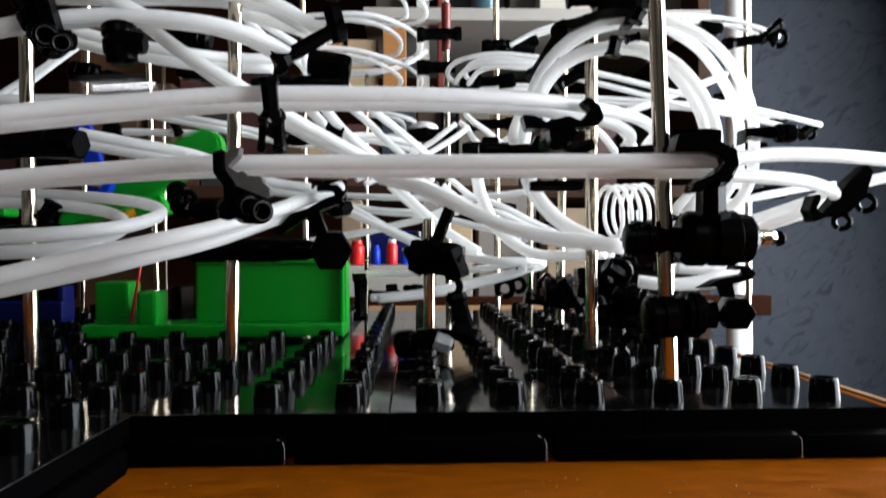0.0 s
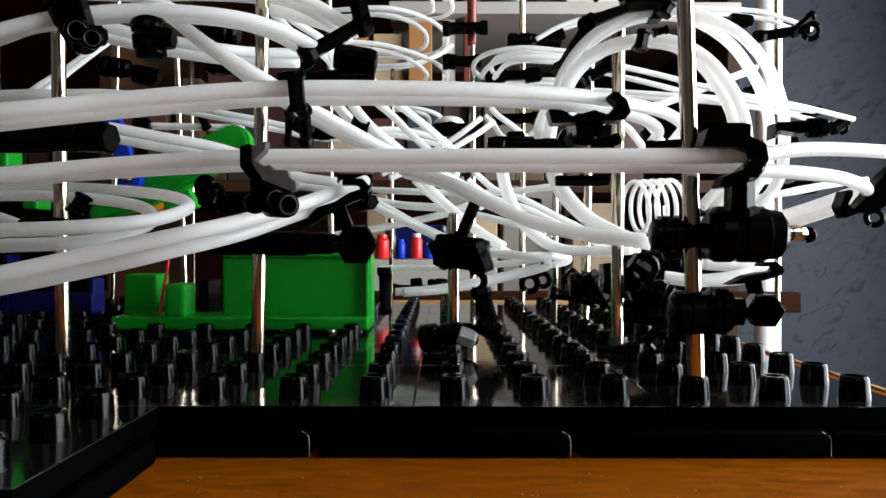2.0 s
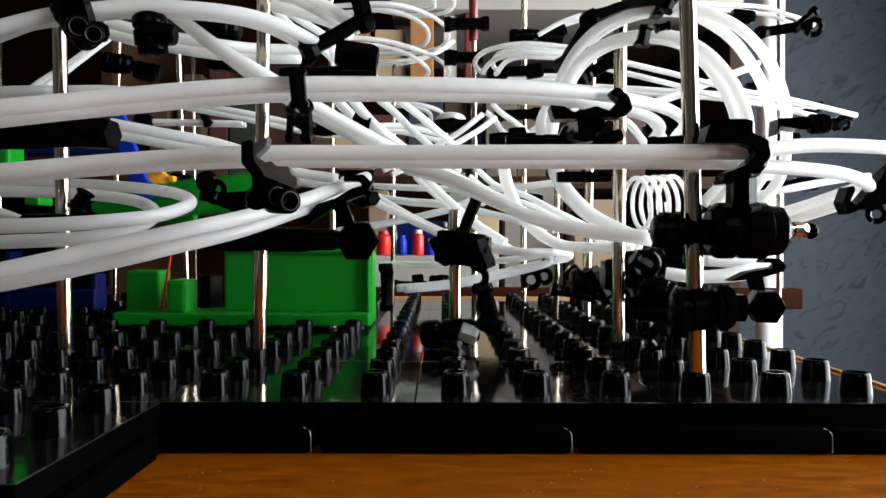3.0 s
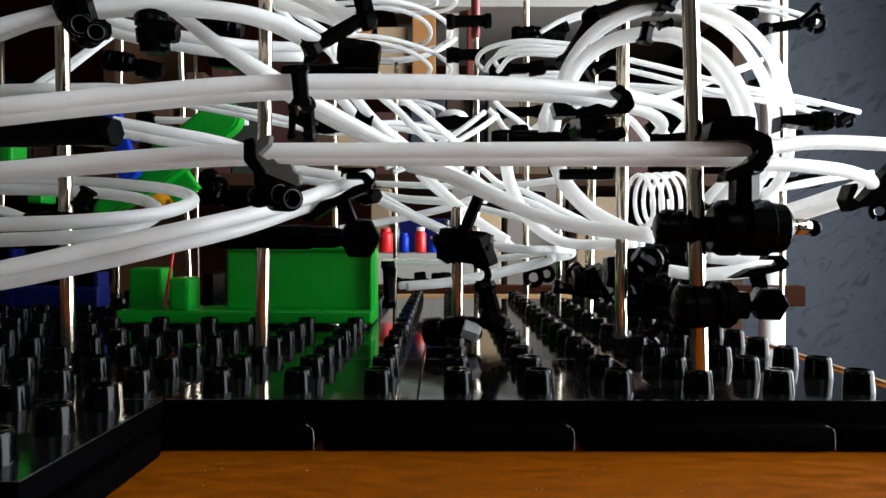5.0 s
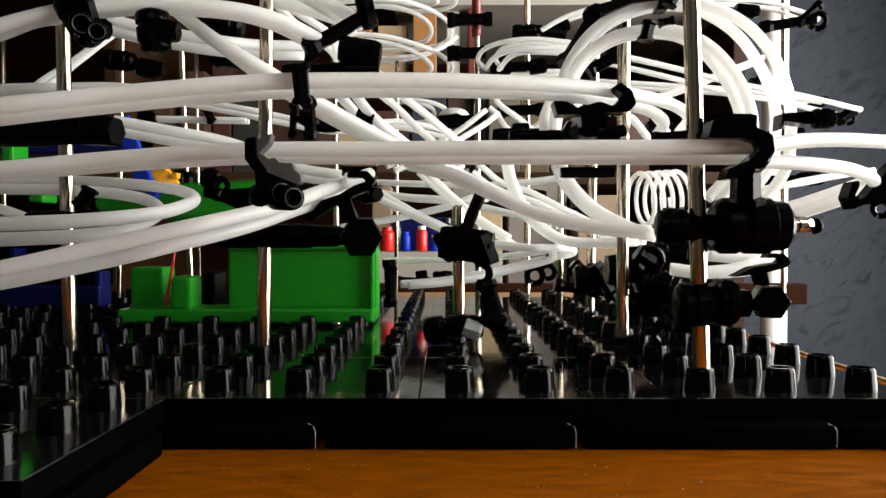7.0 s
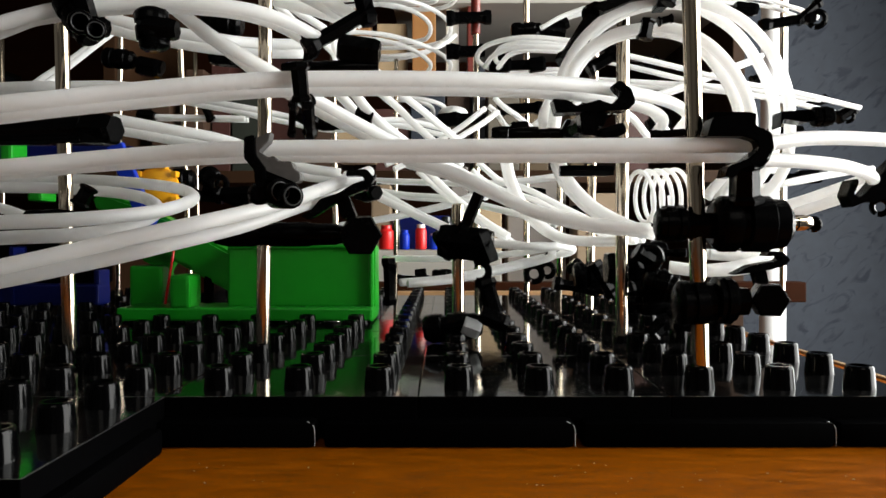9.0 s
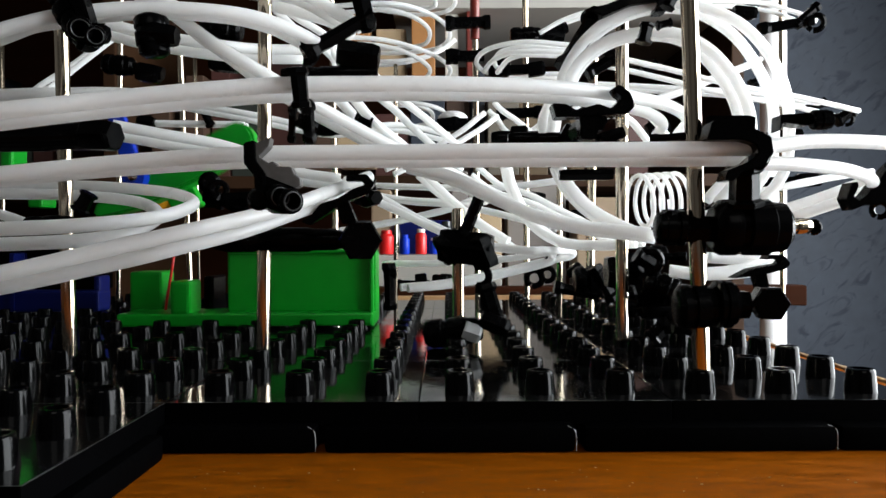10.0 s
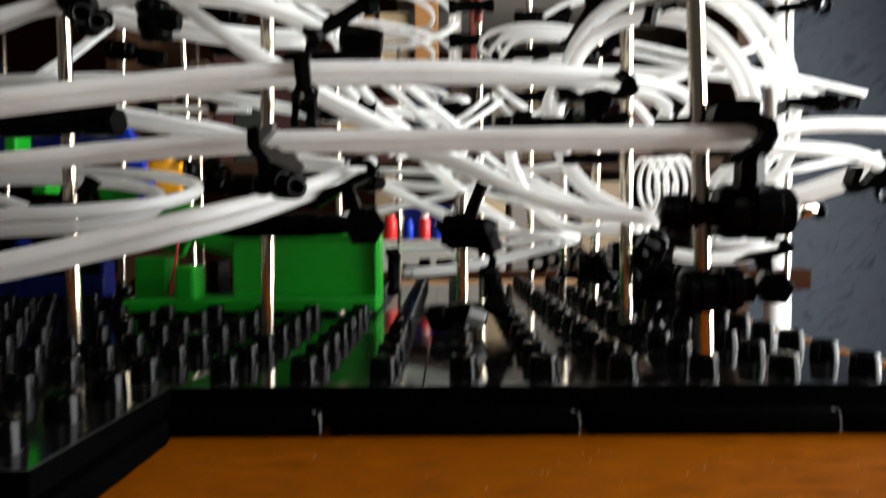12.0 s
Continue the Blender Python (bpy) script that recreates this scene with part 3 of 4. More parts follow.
rail([(-1.20, 16.40, 3.96), (-0.34, 16.80, 4.38), (0.56, 17.20, 4.95), (1.10, 17.60, 5.40)], bank=20, gap=0.4, r=0.066)
rail([(-9.53, 16.00, 5.20), (-8.91, 16.20, 5.66), (-8.37, 16.60, 6.24), (-7.54, 17.00, 7.10)], bank=20, gap=0.4, r=0.066)
tube([(1.59, 11.60, 3.96), (1.55, 11.70, 4.28), (1.68, 11.80, 4.61)], 0.09)
tube([(-7.71, 12.00, 3.01), (-6.92, 11.60, 2.89), (-6.39, 11.40, 2.74)], 0.08)

# the upper rails, near the top of the frame of rods
rail([(-6.49, 10.20, 5.91), (-5.78, 10.31, 6.06), (-5.13, 10.42, 6.21), (-4.47, 10.53, 6.30), (-3.78, 10.64, 6.33), (-3.08, 10.76, 6.27), (-2.53, 10.87, 6.17), (-1.96, 10.98, 5.97), (-1.47, 11.09, 5.70), (-1.29, 11.20, 5.55)], bank=-4, gap=0.3)
rail([(-6.20, 11.00, 7.24), (-5.80, 11.40, 6.93), (-5.36, 11.80, 6.68), (-4.69, 12.20, 6.38), (-4.26, 12.60, 6.22)], bank=-8, gap=0.26)
rail([(-5.81, 12.20, 6.56), (-4.96, 12.40, 6.61), (-4.08, 12.60, 6.69), (-3.17, 12.80, 6.71), (-2.52, 13.00, 6.64)], bank=0, gap=0.3)
rail([(-7.19, 11.00, 6.80), (-6.62, 11.17, 7.00), (-5.69, 11.33, 7.30), (-4.54, 11.50, 7.48), (-3.36, 11.67, 7.43), (-2.31, 11.83, 7.19), (-1.69, 12.00, 6.88)], bank=-10, gap=0.3, r=0.08)
rail([(-2.96, 21.00, 10.54), (-1.54, 21.40, 10.31), (-0.56, 21.80, 10.12), (-0.02, 22.20, 9.78), (-0.05, 22.60, 9.46), (-0.93, 23.00, 9.47), (-2.38, 23.40, 9.79)], bank=0, gap=0.6, r=0.066)
rail([(-2.50, 21.00, 11.78), (-1.39, 21.40, 11.72), (-0.48, 21.80, 11.38), (0.04, 22.20, 10.95), (-0.09, 22.60, 10.66), (-0.94, 23.00, 10.72), (-2.22, 23.40, 11.11)], bank=0, gap=0.6, r=0.066)
rail([(0.27, 21.00, 9.59), (1.42, 21.25, 9.95), (2.26, 21.50, 10.28), (3.13, 21.75, 10.82), (3.84, 22.00, 11.69)], bank=0, gap=0.4, r=0.066)


def coil(a, b, r, turns):
    """A spiral of tube, seen from its side."""
    a, b = Vector(a), Vector(b)
    q = (b - a).to_track_quat("Z", "Y")
    n = int(turns * 12)
    pts = [a + (b - a) * (i / n) + q @ Vector((r * math.cos(math.tau * i / 12), r * math.sin(math.tau * i / 12), 0)) for i in range(n + 1)]
    tube(pts, 0.05, "milky white tube wound into a tight spiral")


coil((4.39, 17.00, 3.32), (5.45, 17.20, 3.39), 0.58, 5)
assembly("thin black bar holding the tube spiral", ("arm", (4.75, 16.3, 3.03), (5.95, 16.4, 3.12), 0.045))

# ---- clamps ----
C = "black plastic clamp hooked over a pair of white rails"
K = "black plastic rail clamp screwed to a steel rod"
# hook over the long front rail, with two open eyelets
assembly("black clamp with jaw painted lit grey and two eyelets",
         ("plate", [(-2.14, 7.95, 3.50), (-2.03, 7.95, 3.53), (-2.02, 7.95, 3.32), (-1.91, 7.95, 3.17), (-1.92, 7.95, 2.91), (-2.02, 7.95, 2.91), (-2.03, 7.95, 3.15), (-2.14, 7.95, 3.28)], 0.25, 0.012),
         ("jaw", [(-2.03, 8.02, 3.50), (-1.87, 8.02, 3.57), (-1.89, 8.02, 3.47), (-2.00, 8.02, 3.36), (-1.90, 8.02, 3.29), (-1.84, 8.02, 3.31), (-1.79, 8.02, 3.26), (-1.74, 8.02, 3.25), (-1.65, 8.02, 3.25), (-1.62, 8.02, 3.17), (-1.56, 8.02, 3.13), (-1.55, 8.02, 3.05), (-1.60, 8.02, 3.02), (-1.95, 8.02, 3.15), (-2.02, 8.02, 3.31)], 0.2, 0.008),
         ("plate", [(-1.99, 8.0, 3.18), (-1.62, 8.0, 3.03), (-1.60, 8.0, 2.92), (-1.99, 8.0, 2.96)], 0.22, 0.01),
         ("knob", (-2.08, 8.40, 2.92), (-1.97, 7.90, 2.90), 0.127), ("eyelet", (-2.02, 8.30, 2.94), (-1.74, 7.92, 2.92), 0.140), ("eyelet", (-1.89, 8.26, 2.89), (-1.60, 7.88, 2.87), 0.138))
assembly(C, ("arm", (-1.59, 8.15, 4.33), (-1.56, 8.20, 3.91), 0.079), ("arm", (-1.54, 8.40, 3.99), (-1.60, 8.90, 3.64), 0.061), ("arm", (-1.74, 8.60, 3.99), (-1.82, 8.90, 3.64), 0.036), ("hex", (-1.74, 8.80, 3.89), (-1.53, 8.90, 3.78), 0.085))
# the big clamp on the front rod
assembly("large black clamp with a knurled knob on a steel rod", ("knob", (3.30, 9.25, 2.59), (4.25, 9.25, 2.59), 0.350), ("knob", (3.01, 9.30, 2.59), (2.63, 9.30, 2.59), 0.225), ("hex", (2.94, 9.30, 2.57), (3.34, 9.30, 2.57), 0.183),
         ("arm", (3.65, 9.10, 2.84), (3.61, 9.00, 3.33), 0.150), ("plate", [(2.97, 8.45, 3.57), (3.03, 8.45, 3.78), (3.39, 8.45, 3.82), (3.54, 8.45, 3.68), (3.70, 8.45, 3.61), (3.73, 8.45, 3.42), (3.61, 8.45, 3.27), (3.39, 8.45, 3.22), (3.29, 8.45, 3.11), (3.17, 8.45, 3.11), (3.21, 8.45, 3.23), (3.44, 8.45, 3.32), (3.56, 8.45, 3.43), (3.52, 8.45, 3.52), (3.38, 8.45, 3.57)], 0.3, 0.012), ("hook", (3.75, 8.90, 3.49), (3.45, 8.90, 3.49), 0.170), ("hex", (3.22, 9.20, 3.81), (3.74, 9.00, 3.78), 0.164),
         ("arm", (2.72, 9.90, 3.77), (3.39, 9.70, 3.81), 0.048), ("hex", (2.78, 9.20, 2.80), (2.81, 9.20, 2.46), 0.075))
assembly("bare metal rod tip beside the large knob", ("knob", (4.21, 9.30, 2.60), (4.60, 9.40, 2.61), 0.102), name="rod_tip", category="rod", mat=STEEL)
assembly("small black end cap on a metal rod tip", ("ring", (4.64, 9.40, 2.59), (4.25, 8.60, 2.58), 0.075), ("hex", (4.61, 9.45, 2.59), (4.71, 9.45, 2.61), 0.082))
assembly("black ribbed clamp with a hooked arm low on a rod", ("knob", (2.88, 9.30, 1.60), (3.36, 9.30, 1.62), 0.285), ("knob", (3.34, 9.30, 1.64), (3.62, 9.30, 1.64), 0.300), ("hex", (3.62, 9.30, 1.63), (3.78, 9.30, 1.63), 0.19), ("knob", (3.70, 9.40, 1.62), (4.06, 9.50, 1.62), 0.09), ("hex", (3.97, 9.05, 1.66), (4.10, 9.60, 1.64), 0.225),
         ("plate", [(3.72, 9.60, 1.94), (3.95, 9.60, 2.06), (4.17, 9.60, 2.10), (4.31, 9.60, 2.12), (4.36, 9.60, 2.16), (4.31, 9.60, 2.19), (4.14, 9.60, 2.18), (4.18, 9.60, 2.24), (4.36, 9.60, 2.24), (4.45, 9.60, 2.13), (4.39, 9.60, 2.06), (4.17, 9.60, 2.00), (3.91, 9.60, 1.96)], 0.25, 0.008), ("plate", [(4.00, 9.65, 2.01), (4.16, 9.65, 2.01), (4.22, 9.65, 1.74), (4.09, 9.65, 1.74)], 0.2, 0.008))
assembly(K, ("knob", (-3.36, 10.90, 2.47), (-1.45, 10.90, 2.47), 0.182), ("hex", (-1.17, 10.35, 2.46), (-1.25, 11.10, 2.46), 0.310), ("plate", [(-1.99, 10.30, 2.72), (-1.86, 10.30, 2.79), (-1.72, 10.30, 2.96), (-1.47, 10.30, 3.04), (-1.26, 10.30, 3.17), (-1.10, 10.30, 3.22), (-1.15, 10.30, 3.28), (-1.36, 10.30, 3.27), (-1.35, 10.30, 3.36), (-1.08, 10.30, 3.37), (-0.96, 10.30, 3.24), (-1.07, 10.30, 3.10), (-1.43, 10.30, 2.96), (-1.63, 10.30, 2.82), (-1.88, 10.30, 2.67)], 0.22, 0.012), ("plate", [(-1.55, 10.40, 3.00), (-1.36, 10.40, 3.05), (-1.22, 10.40, 2.69), (-1.43, 10.40, 2.69)], 0.25, 0.012), ("hex", (-1.02, 10.60, 3.07), (-0.95, 10.50, 3.05), 0.111))
assembly(K, ("hex", (-0.07, 13.20, 2.37), (0.82, 13.00, 2.27), 0.335), ("knob", (-0.12, 13.20, 2.22), (0.33, 13.20, 2.47), 0.295), ("hex", (0.57, 12.90, 2.52), (0.79, 12.90, 1.98), 0.197), ("arm", (0.31, 13.00, 2.47), (0.67, 12.80, 3.36), 0.089))
assembly(K, ("knob", (-0.35, 13.20, 0.79), (0.64, 13.00, 0.89), 0.256), ("arm", (0.91, 12.90, 0.95), (0.70, 13.00, 1.68), 0.128), ("hook", (0.60, 13.00, 1.82), (0.54, 12.00, 1.92), 0.167), ("hex", (0.61, 12.80, 1.11), (1.08, 12.80, 0.92), 0.177))
assembly("black wavy bracket with a hook under a white rail", ("plate", [(1.35, 9.35, 4.16), (1.53, 9.35, 4.15), (1.66, 9.35, 4.07), (1.93, 9.35, 4.15), (2.10, 9.35, 4.09), (2.23, 9.35, 4.23), (2.10, 9.35, 4.33), (2.20, 9.35, 4.39), (2.34, 9.35, 4.28), (2.39, 9.35, 4.12), (2.30, 9.35, 4.02), (1.40, 9.35, 3.98)], 0.3, 0.012), ("plate", [(1.70, 9.40, 4.01), (1.97, 9.40, 4.01), (1.92, 9.40, 3.71), (1.73, 9.40, 3.71)], 0.3, 0.012),
         ("knob", (0.92, 10.80, 3.92), (2.27, 10.80, 3.90), 0.091), ("hex", (2.19, 10.60, 3.86), (2.55, 10.60, 3.97), 0.098), ("arm", (1.80, 10.70, 3.94), (1.98, 9.70, 4.00), 0.11))
assembly(K, ("knob", (-6.92, 8.90, 3.70), (-3.91, 8.90, 3.72), 0.182), ("hex", (-4.29, 8.90, 3.72), (-3.87, 8.80, 3.70), 0.196))
assembly(K, ("knob", (-4.87, 9.60, 5.51), (-4.46, 9.50, 4.94), 0.202), ("hex", (-4.52, 9.40, 5.09), (-4.22, 9.40, 5.06), 0.130), ("arm", (-4.98, 9.60, 5.47), (-4.76, 9.60, 5.69), 0.101),
         ("eyelet", (-4.62, 9.50, 5.14), (-4.42, 9.10, 5.05), 0.15), ("eyelet", (-4.44, 9.50, 5.04), (-4.26, 9.15, 4.97), 0.13))
assembly(K, ("knob", (-3.88, 9.90, 5.45), (-3.82, 9.90, 4.90), 0.225), ("hex", (-3.97, 9.80, 5.17), (-3.49, 9.80, 5.14), 0.148))
assembly(K, ("arm", (-1.98, 10.60, 5.09), (-1.03, 10.80, 5.71), 0.096), ("hex", (-1.58, 11.20, 5.26), (-0.97, 11.20, 5.17), 0.217), ("hex", (-1.20, 10.80, 5.97), (-1.08, 10.80, 5.48), 0.147), ("hook", (-1.95, 10.60, 5.12), (-1.75, 9.60, 4.93), 0.145), ("knob", (-2.43, 11.20, 4.95), (-0.99, 11.20, 4.97), 0.108))
assembly(C, ("plate", [(4.46, 9.90, 4.09), (4.89, 9.90, 4.12), (4.92, 9.90, 4.03), (4.81, 9.90, 3.94), (4.49, 9.90, 3.99), (4.45, 9.90, 3.87)], 0.3, 0.012), ("knob", (4.85, 9.90, 4.01), (5.13, 9.90, 4.02), 0.136))
assembly(C, ("arm", (7.15, 17.00, 7.19), (8.36, 17.00, 7.39), 0.103), ("ring", (8.44, 17.00, 7.34), (7.94, 16.00, 7.05), 0.167), ("arm", (7.98, 17.00, 7.28), (8.49, 17.00, 7.73), 0.090))
assembly("black J-shaped rail hook with two open rings", ("plate", [(5.92, 11.00, 3.04), (6.00, 11.00, 3.27), (6.09, 11.00, 3.28), (6.10, 11.00, 3.21), (6.03, 11.00, 3.06), (6.11, 11.00, 3.00), (6.22, 11.00, 3.09), (6.54, 11.00, 3.48), (6.81, 11.00, 3.73), (6.91, 11.00, 3.63), (6.78, 11.00, 3.23), (6.54, 11.00, 3.01), (6.32, 11.00, 2.93), (6.19, 11.00, 2.94), (6.00, 11.00, 2.86)], 0.3, 0.01), ("ring", (6.47, 11.10, 2.87), (5.83, 10.00, 2.82), 0.11), ("ring", (6.84, 11.10, 3.15), (6.16, 10.00, 3.08), 0.12))
assembly(C, ("arm", (7.04, 17.00, 3.73), (8.26, 17.00, 3.76), 0.103), ("hex", (8.01, 17.00, 3.76), (8.54, 17.00, 3.79), 0.180))
assembly(C, ("arm", (9.94, 19.00, 5.42), (10.37, 19.00, 5.69), 0.130), ("ring", (10.23, 19.00, 5.46), (9.69, 18.00, 5.30), 0.130))
assembly(C, ("arm", (9.46, 19.50, 5.78), (9.93, 19.50, 6.01), 0.101), ("hex", (8.22, 19.00, 5.06), (9.08, 19.00, 5.12), 0.130))
assembly(C, ("arm", (9.29, 18.00, 4.11), (9.83, 18.00, 3.97), 0.082), ("ring", (9.70, 18.00, 4.11), (9.16, 17.00, 4.02), 0.109))
# tilted strap inside the tall loop
assembly(C, ("arm", (1.80, 11.20, 5.00), (2.35, 11.40, 5.90), 0.117), ("hex", (2.21, 11.60, 5.88), (2.82, 11.60, 6.03), 0.133), ("arm", (2.77, 10.40, 5.17), (2.83, 10.40, 5.44), 0.079), ("arm", (2.96, 10.40, 5.41), (3.16, 10.40, 5.46), 0.047), ("arm", (3.10, 10.40, 5.65), (3.19, 10.40, 5.83), 0.071))
assembly(K, ("knob", (2.26, 12.30, 3.94), (3.28, 12.30, 3.94), 0.145), ("hex", (1.69, 11.00, 3.40), (2.48, 11.00, 3.40), 0.092))
# clamps among the middle rods
assembly(K, ("knob", (2.51, 14.50, 1.65), (3.16, 14.50, 1.70), 0.276), ("arm", (2.79, 14.00, 1.94), (3.16, 14.00, 1.30), 0.106))
assembly(K, ("hex", (2.76, 12.80, 1.89), (3.35, 12.80, 1.89), 0.303), ("arm", (3.08, 12.60, 1.51), (3.75, 12.60, 1.71), 0.115), ("knob", (2.92, 12.50, 1.33), (3.79, 12.40, 1.29), 0.189))
assembly(K, ("knob", (3.26, 12.20, 1.73), (3.76, 12.00, 1.56), 0.273), ("arm", (3.17, 12.40, 2.19), (3.55, 12.40, 1.95), 0.109), ("hook", (3.30, 12.00, 2.10), (3.02, 11.00, 2.13), 0.164), ("hex", (3.44, 12.00, 1.06), (3.94, 12.00, 1.10), 0.164))
assembly(K, ("knob", (3.53, 13.40, 2.12), (3.99, 13.40, 2.17), 0.203), ("arm", (3.30, 12.00, 0.83), (3.67, 12.00, 1.19), 0.109))
assembly(K, ("ring", (1.80, 15.00, 1.68), (1.68, 14.00, 1.73), 0.159), ("ring", (2.06, 15.00, 1.75), (1.92, 14.00, 1.79), 0.136), ("arm", (1.91, 15.00, 1.90), (2.53, 15.00, 2.42), 0.068))
assembly(K, ("knob", (2.12, 17.20, 2.97), (3.10, 17.20, 2.94), 0.180), ("ring", (3.00, 17.00, 2.93), (2.82, 16.00, 2.90), 0.155), ("hex", (1.82, 17.40, 3.46), (2.34, 17.40, 3.40), 0.155))
assembly("grey translucent clamp on a steel rod", ("hex", (2.29, 17.00, 2.94), (2.81, 17.00, 2.94), 0.129), mat=CLEAR)
assembly("grey translucent clamp low on a steel rod", ("hex", (0.32, 12.80, 0.92), (0.61, 12.80, 0.82), 0.177), mat=CLEAR)
assembly(K, ("arm", (0.05, 21.00, 8.53), (1.31, 21.00, 8.56), 0.143), ("hex", (0.21, 21.00, 8.50), (0.68, 21.00, 8.56), 0.159))
assembly(K, ("arm", (0.05, 21.00, 7.59), (1.13, 21.00, 7.62), 0.143), ("hex", (0.13, 21.00, 7.63), (0.44, 21.00, 7.58), 0.223))
assembly(K, ("arm", (0.21, 21.00, 5.72), (1.16, 21.00, 5.72), 0.143), ("hex", (-0.19, 21.00, 5.66), (0.44, 21.00, 5.72), 0.223))
assembly(K, ("knob", (1.91, 21.50, 8.29), (2.81, 21.50, 8.32), 0.255), ("arm", (2.42, 21.00, 8.03), (3.45, 21.00, 8.42), 0.127), ("hex", (2.82, 21.00, 8.18), (3.37, 21.00, 8.06), 0.207))
assembly(K, ("knob", (1.27, 21.50, 7.38), (1.91, 21.50, 7.38), 0.286), ("arm", (1.63, 21.00, 7.21), (2.82, 21.00, 7.24), 0.127), ("hex", (2.35, 21.00, 7.20), (2.82, 21.00, 7.27), 0.223))
assembly(K, ("arm", (1.51, 21.50, 6.06), (2.81, 21.50, 6.12), 0.143), ("knob", (2.68, 20.50, 5.89), (3.76, 20.50, 6.01), 0.255))
assembly(K, ("knob", (0.94, 15.00, 4.51), (2.41, 15.00, 4.49), 0.136), ("hex", (1.34, 15.00, 4.54), (1.68, 15.00, 4.56), 0.205))
assembly(K, ("knob", (-6.37, 14.00, 5.79), (-5.79, 14.00, 5.73), 0.191), ("arm", (-6.05, 14.00, 5.75), (-5.26, 14.00, 5.59), 0.095), ("hex", (-5.73, 14.00, 5.64), (-5.31, 14.00, 5.56), 0.191))
assembly(K, ("knob", (-4.51, 14.00, 6.49), (-3.77, 14.00, 6.38), 0.255), ("hex", (-4.67, 15.00, 6.10), (-4.04, 15.00, 6.04), 0.250), ("arm", (-4.20, 14.00, 6.28), (-3.88, 14.00, 5.75), 0.106))
assembly(K, ("arm", (-5.91, 18.40, 5.68), (-5.73, 18.40, 5.29), 0.095), ("hex", (-7.54, 18.40, 5.43), (-7.13, 18.40, 5.37), 0.164))
assembly(K, ("knob", (-7.22, 19.00, 3.85), (-6.36, 19.00, 3.89), 0.288), ("arm", (-6.43, 19.00, 3.49), (-5.64, 19.00, 3.41), 0.130))
assembly(K, ("knob", (-5.22, 16.60, 3.76), (-5.03, 16.00, 3.71), 0.242), ("ring", (-4.83, 16.00, 3.56), (-4.53, 15.00, 3.49), 0.158), ("hex", (-5.25, 16.30, 3.46), (-4.88, 16.30, 3.39), 0.158))
assembly(K, ("hex", (-4.75, 16.00, 3.32), (-4.02, 16.00, 3.38), 0.170), ("arm", (-4.93, 16.00, 3.38), (-4.21, 16.00, 3.06), 0.097))
assembly(K, ("arm", (-5.39, 11.00, 2.90), (-5.23, 11.00, 3.17), 0.092), ("knob", (-6.24, 11.10, 2.74), (-5.53, 11.10, 2.76), 0.100))
assembly(K, ("hex", (-1.45, 13.00, 3.21), (-1.17, 13.00, 3.26), 0.217), ("arm", (-1.45, 13.00, 3.06), (-1.30, 13.00, 3.55), 0.098))
assembly(K, ("arm", (-1.13, 15.00, 2.00), (-1.10, 15.00, 1.05), 0.102), ("hex", (-1.22, 15.00, 1.79), (-0.97, 15.00, 1.77), 0.114))
assembly(K, ("knob", (-2.43, 13.00, 4.39), (-1.74, 13.00, 4.42), 0.138), ("arm", (-1.54, 13.00, 4.58), (-1.25, 13.00, 4.48), 0.079))
assembly(K, ("hex", (2.88, 14.00, 6.17), (3.31, 14.00, 5.80), 0.191), ("arm", (2.67, 14.00, 5.54), (3.20, 14.00, 5.85), 0.106), ("ring", (2.73, 14.00, 6.59), (2.54, 13.00, 6.29), 0.127))
assembly(K, ("arm", (4.79, 18.00, 6.44), (5.13, 18.00, 6.66), 0.109), ("hex", (4.87, 18.00, 5.06), (5.41, 18.00, 5.20), 0.191))
assembly(K, ("hex", (8.12, 21.00, 8.81), (8.75, 21.00, 8.75), 0.191), ("arm", (7.78, 19.00, 6.35), (8.07, 19.00, 6.49), 0.101))

# clamps about the upper rails
assembly(K, ("plate", [(-4.90, 9.30, 6.14), (-4.67, 9.30, 6.05), (-4.50, 9.30, 5.56), (-4.38, 9.30, 5.15), (-4.50, 9.30, 5.12), (-4.70, 9.30, 5.56)], 0.25, 0.012), ("knob", (-5.03, 9.60, 6.33), (-4.68, 9.50, 6.04), 0.2))
assembly(K, ("knob", (-3.49, 12.00, 7.01), (-2.80, 12.00, 6.95), 0.2), ("hex", (-3.25, 12.30, 7.27), (-2.68, 12.30, 7.22), 0.24), ("arm", (-3.63, 12.00, 7.24), (-2.52, 12.00, 6.83), 0.1))
assembly(K, ("knob", (-2.43, 12.50, 7.21), (-1.67, 12.50, 7.07), 0.26), ("hex", (-1.68, 12.60, 7.50), (-1.15, 12.60, 7.36), 0.3), ("arm", (-2.47, 12.20, 6.85), (-1.25, 12.20, 6.68), 0.12), ("knob", (-1.61, 12.80, 7.23), (-1.12, 12.80, 7.17), 0.22))
assembly(K, ("knob", (2.59, 10.90, 6.43), (3.35, 10.90, 6.42), 0.32), ("hex", (2.75, 10.90, 6.86), (3.32, 10.90, 6.83), 0.3), ("hex", (2.66, 10.90, 6.11), (3.29, 10.90, 6.08), 0.28), ("arm", (2.26, 11.00, 6.19), (2.68, 11.00, 6.20), 0.1), ("plate", [(2.10, 10.70, 5.72), (2.45, 10.70, 5.86), (2.94, 10.70, 6.00), (3.26, 10.70, 5.92), (3.19, 10.70, 5.71), (3.02, 10.70, 5.70), (3.07, 10.70, 5.85), (2.69, 10.70, 5.81), (2.28, 10.70, 5.64)], 0.3, 0.012))

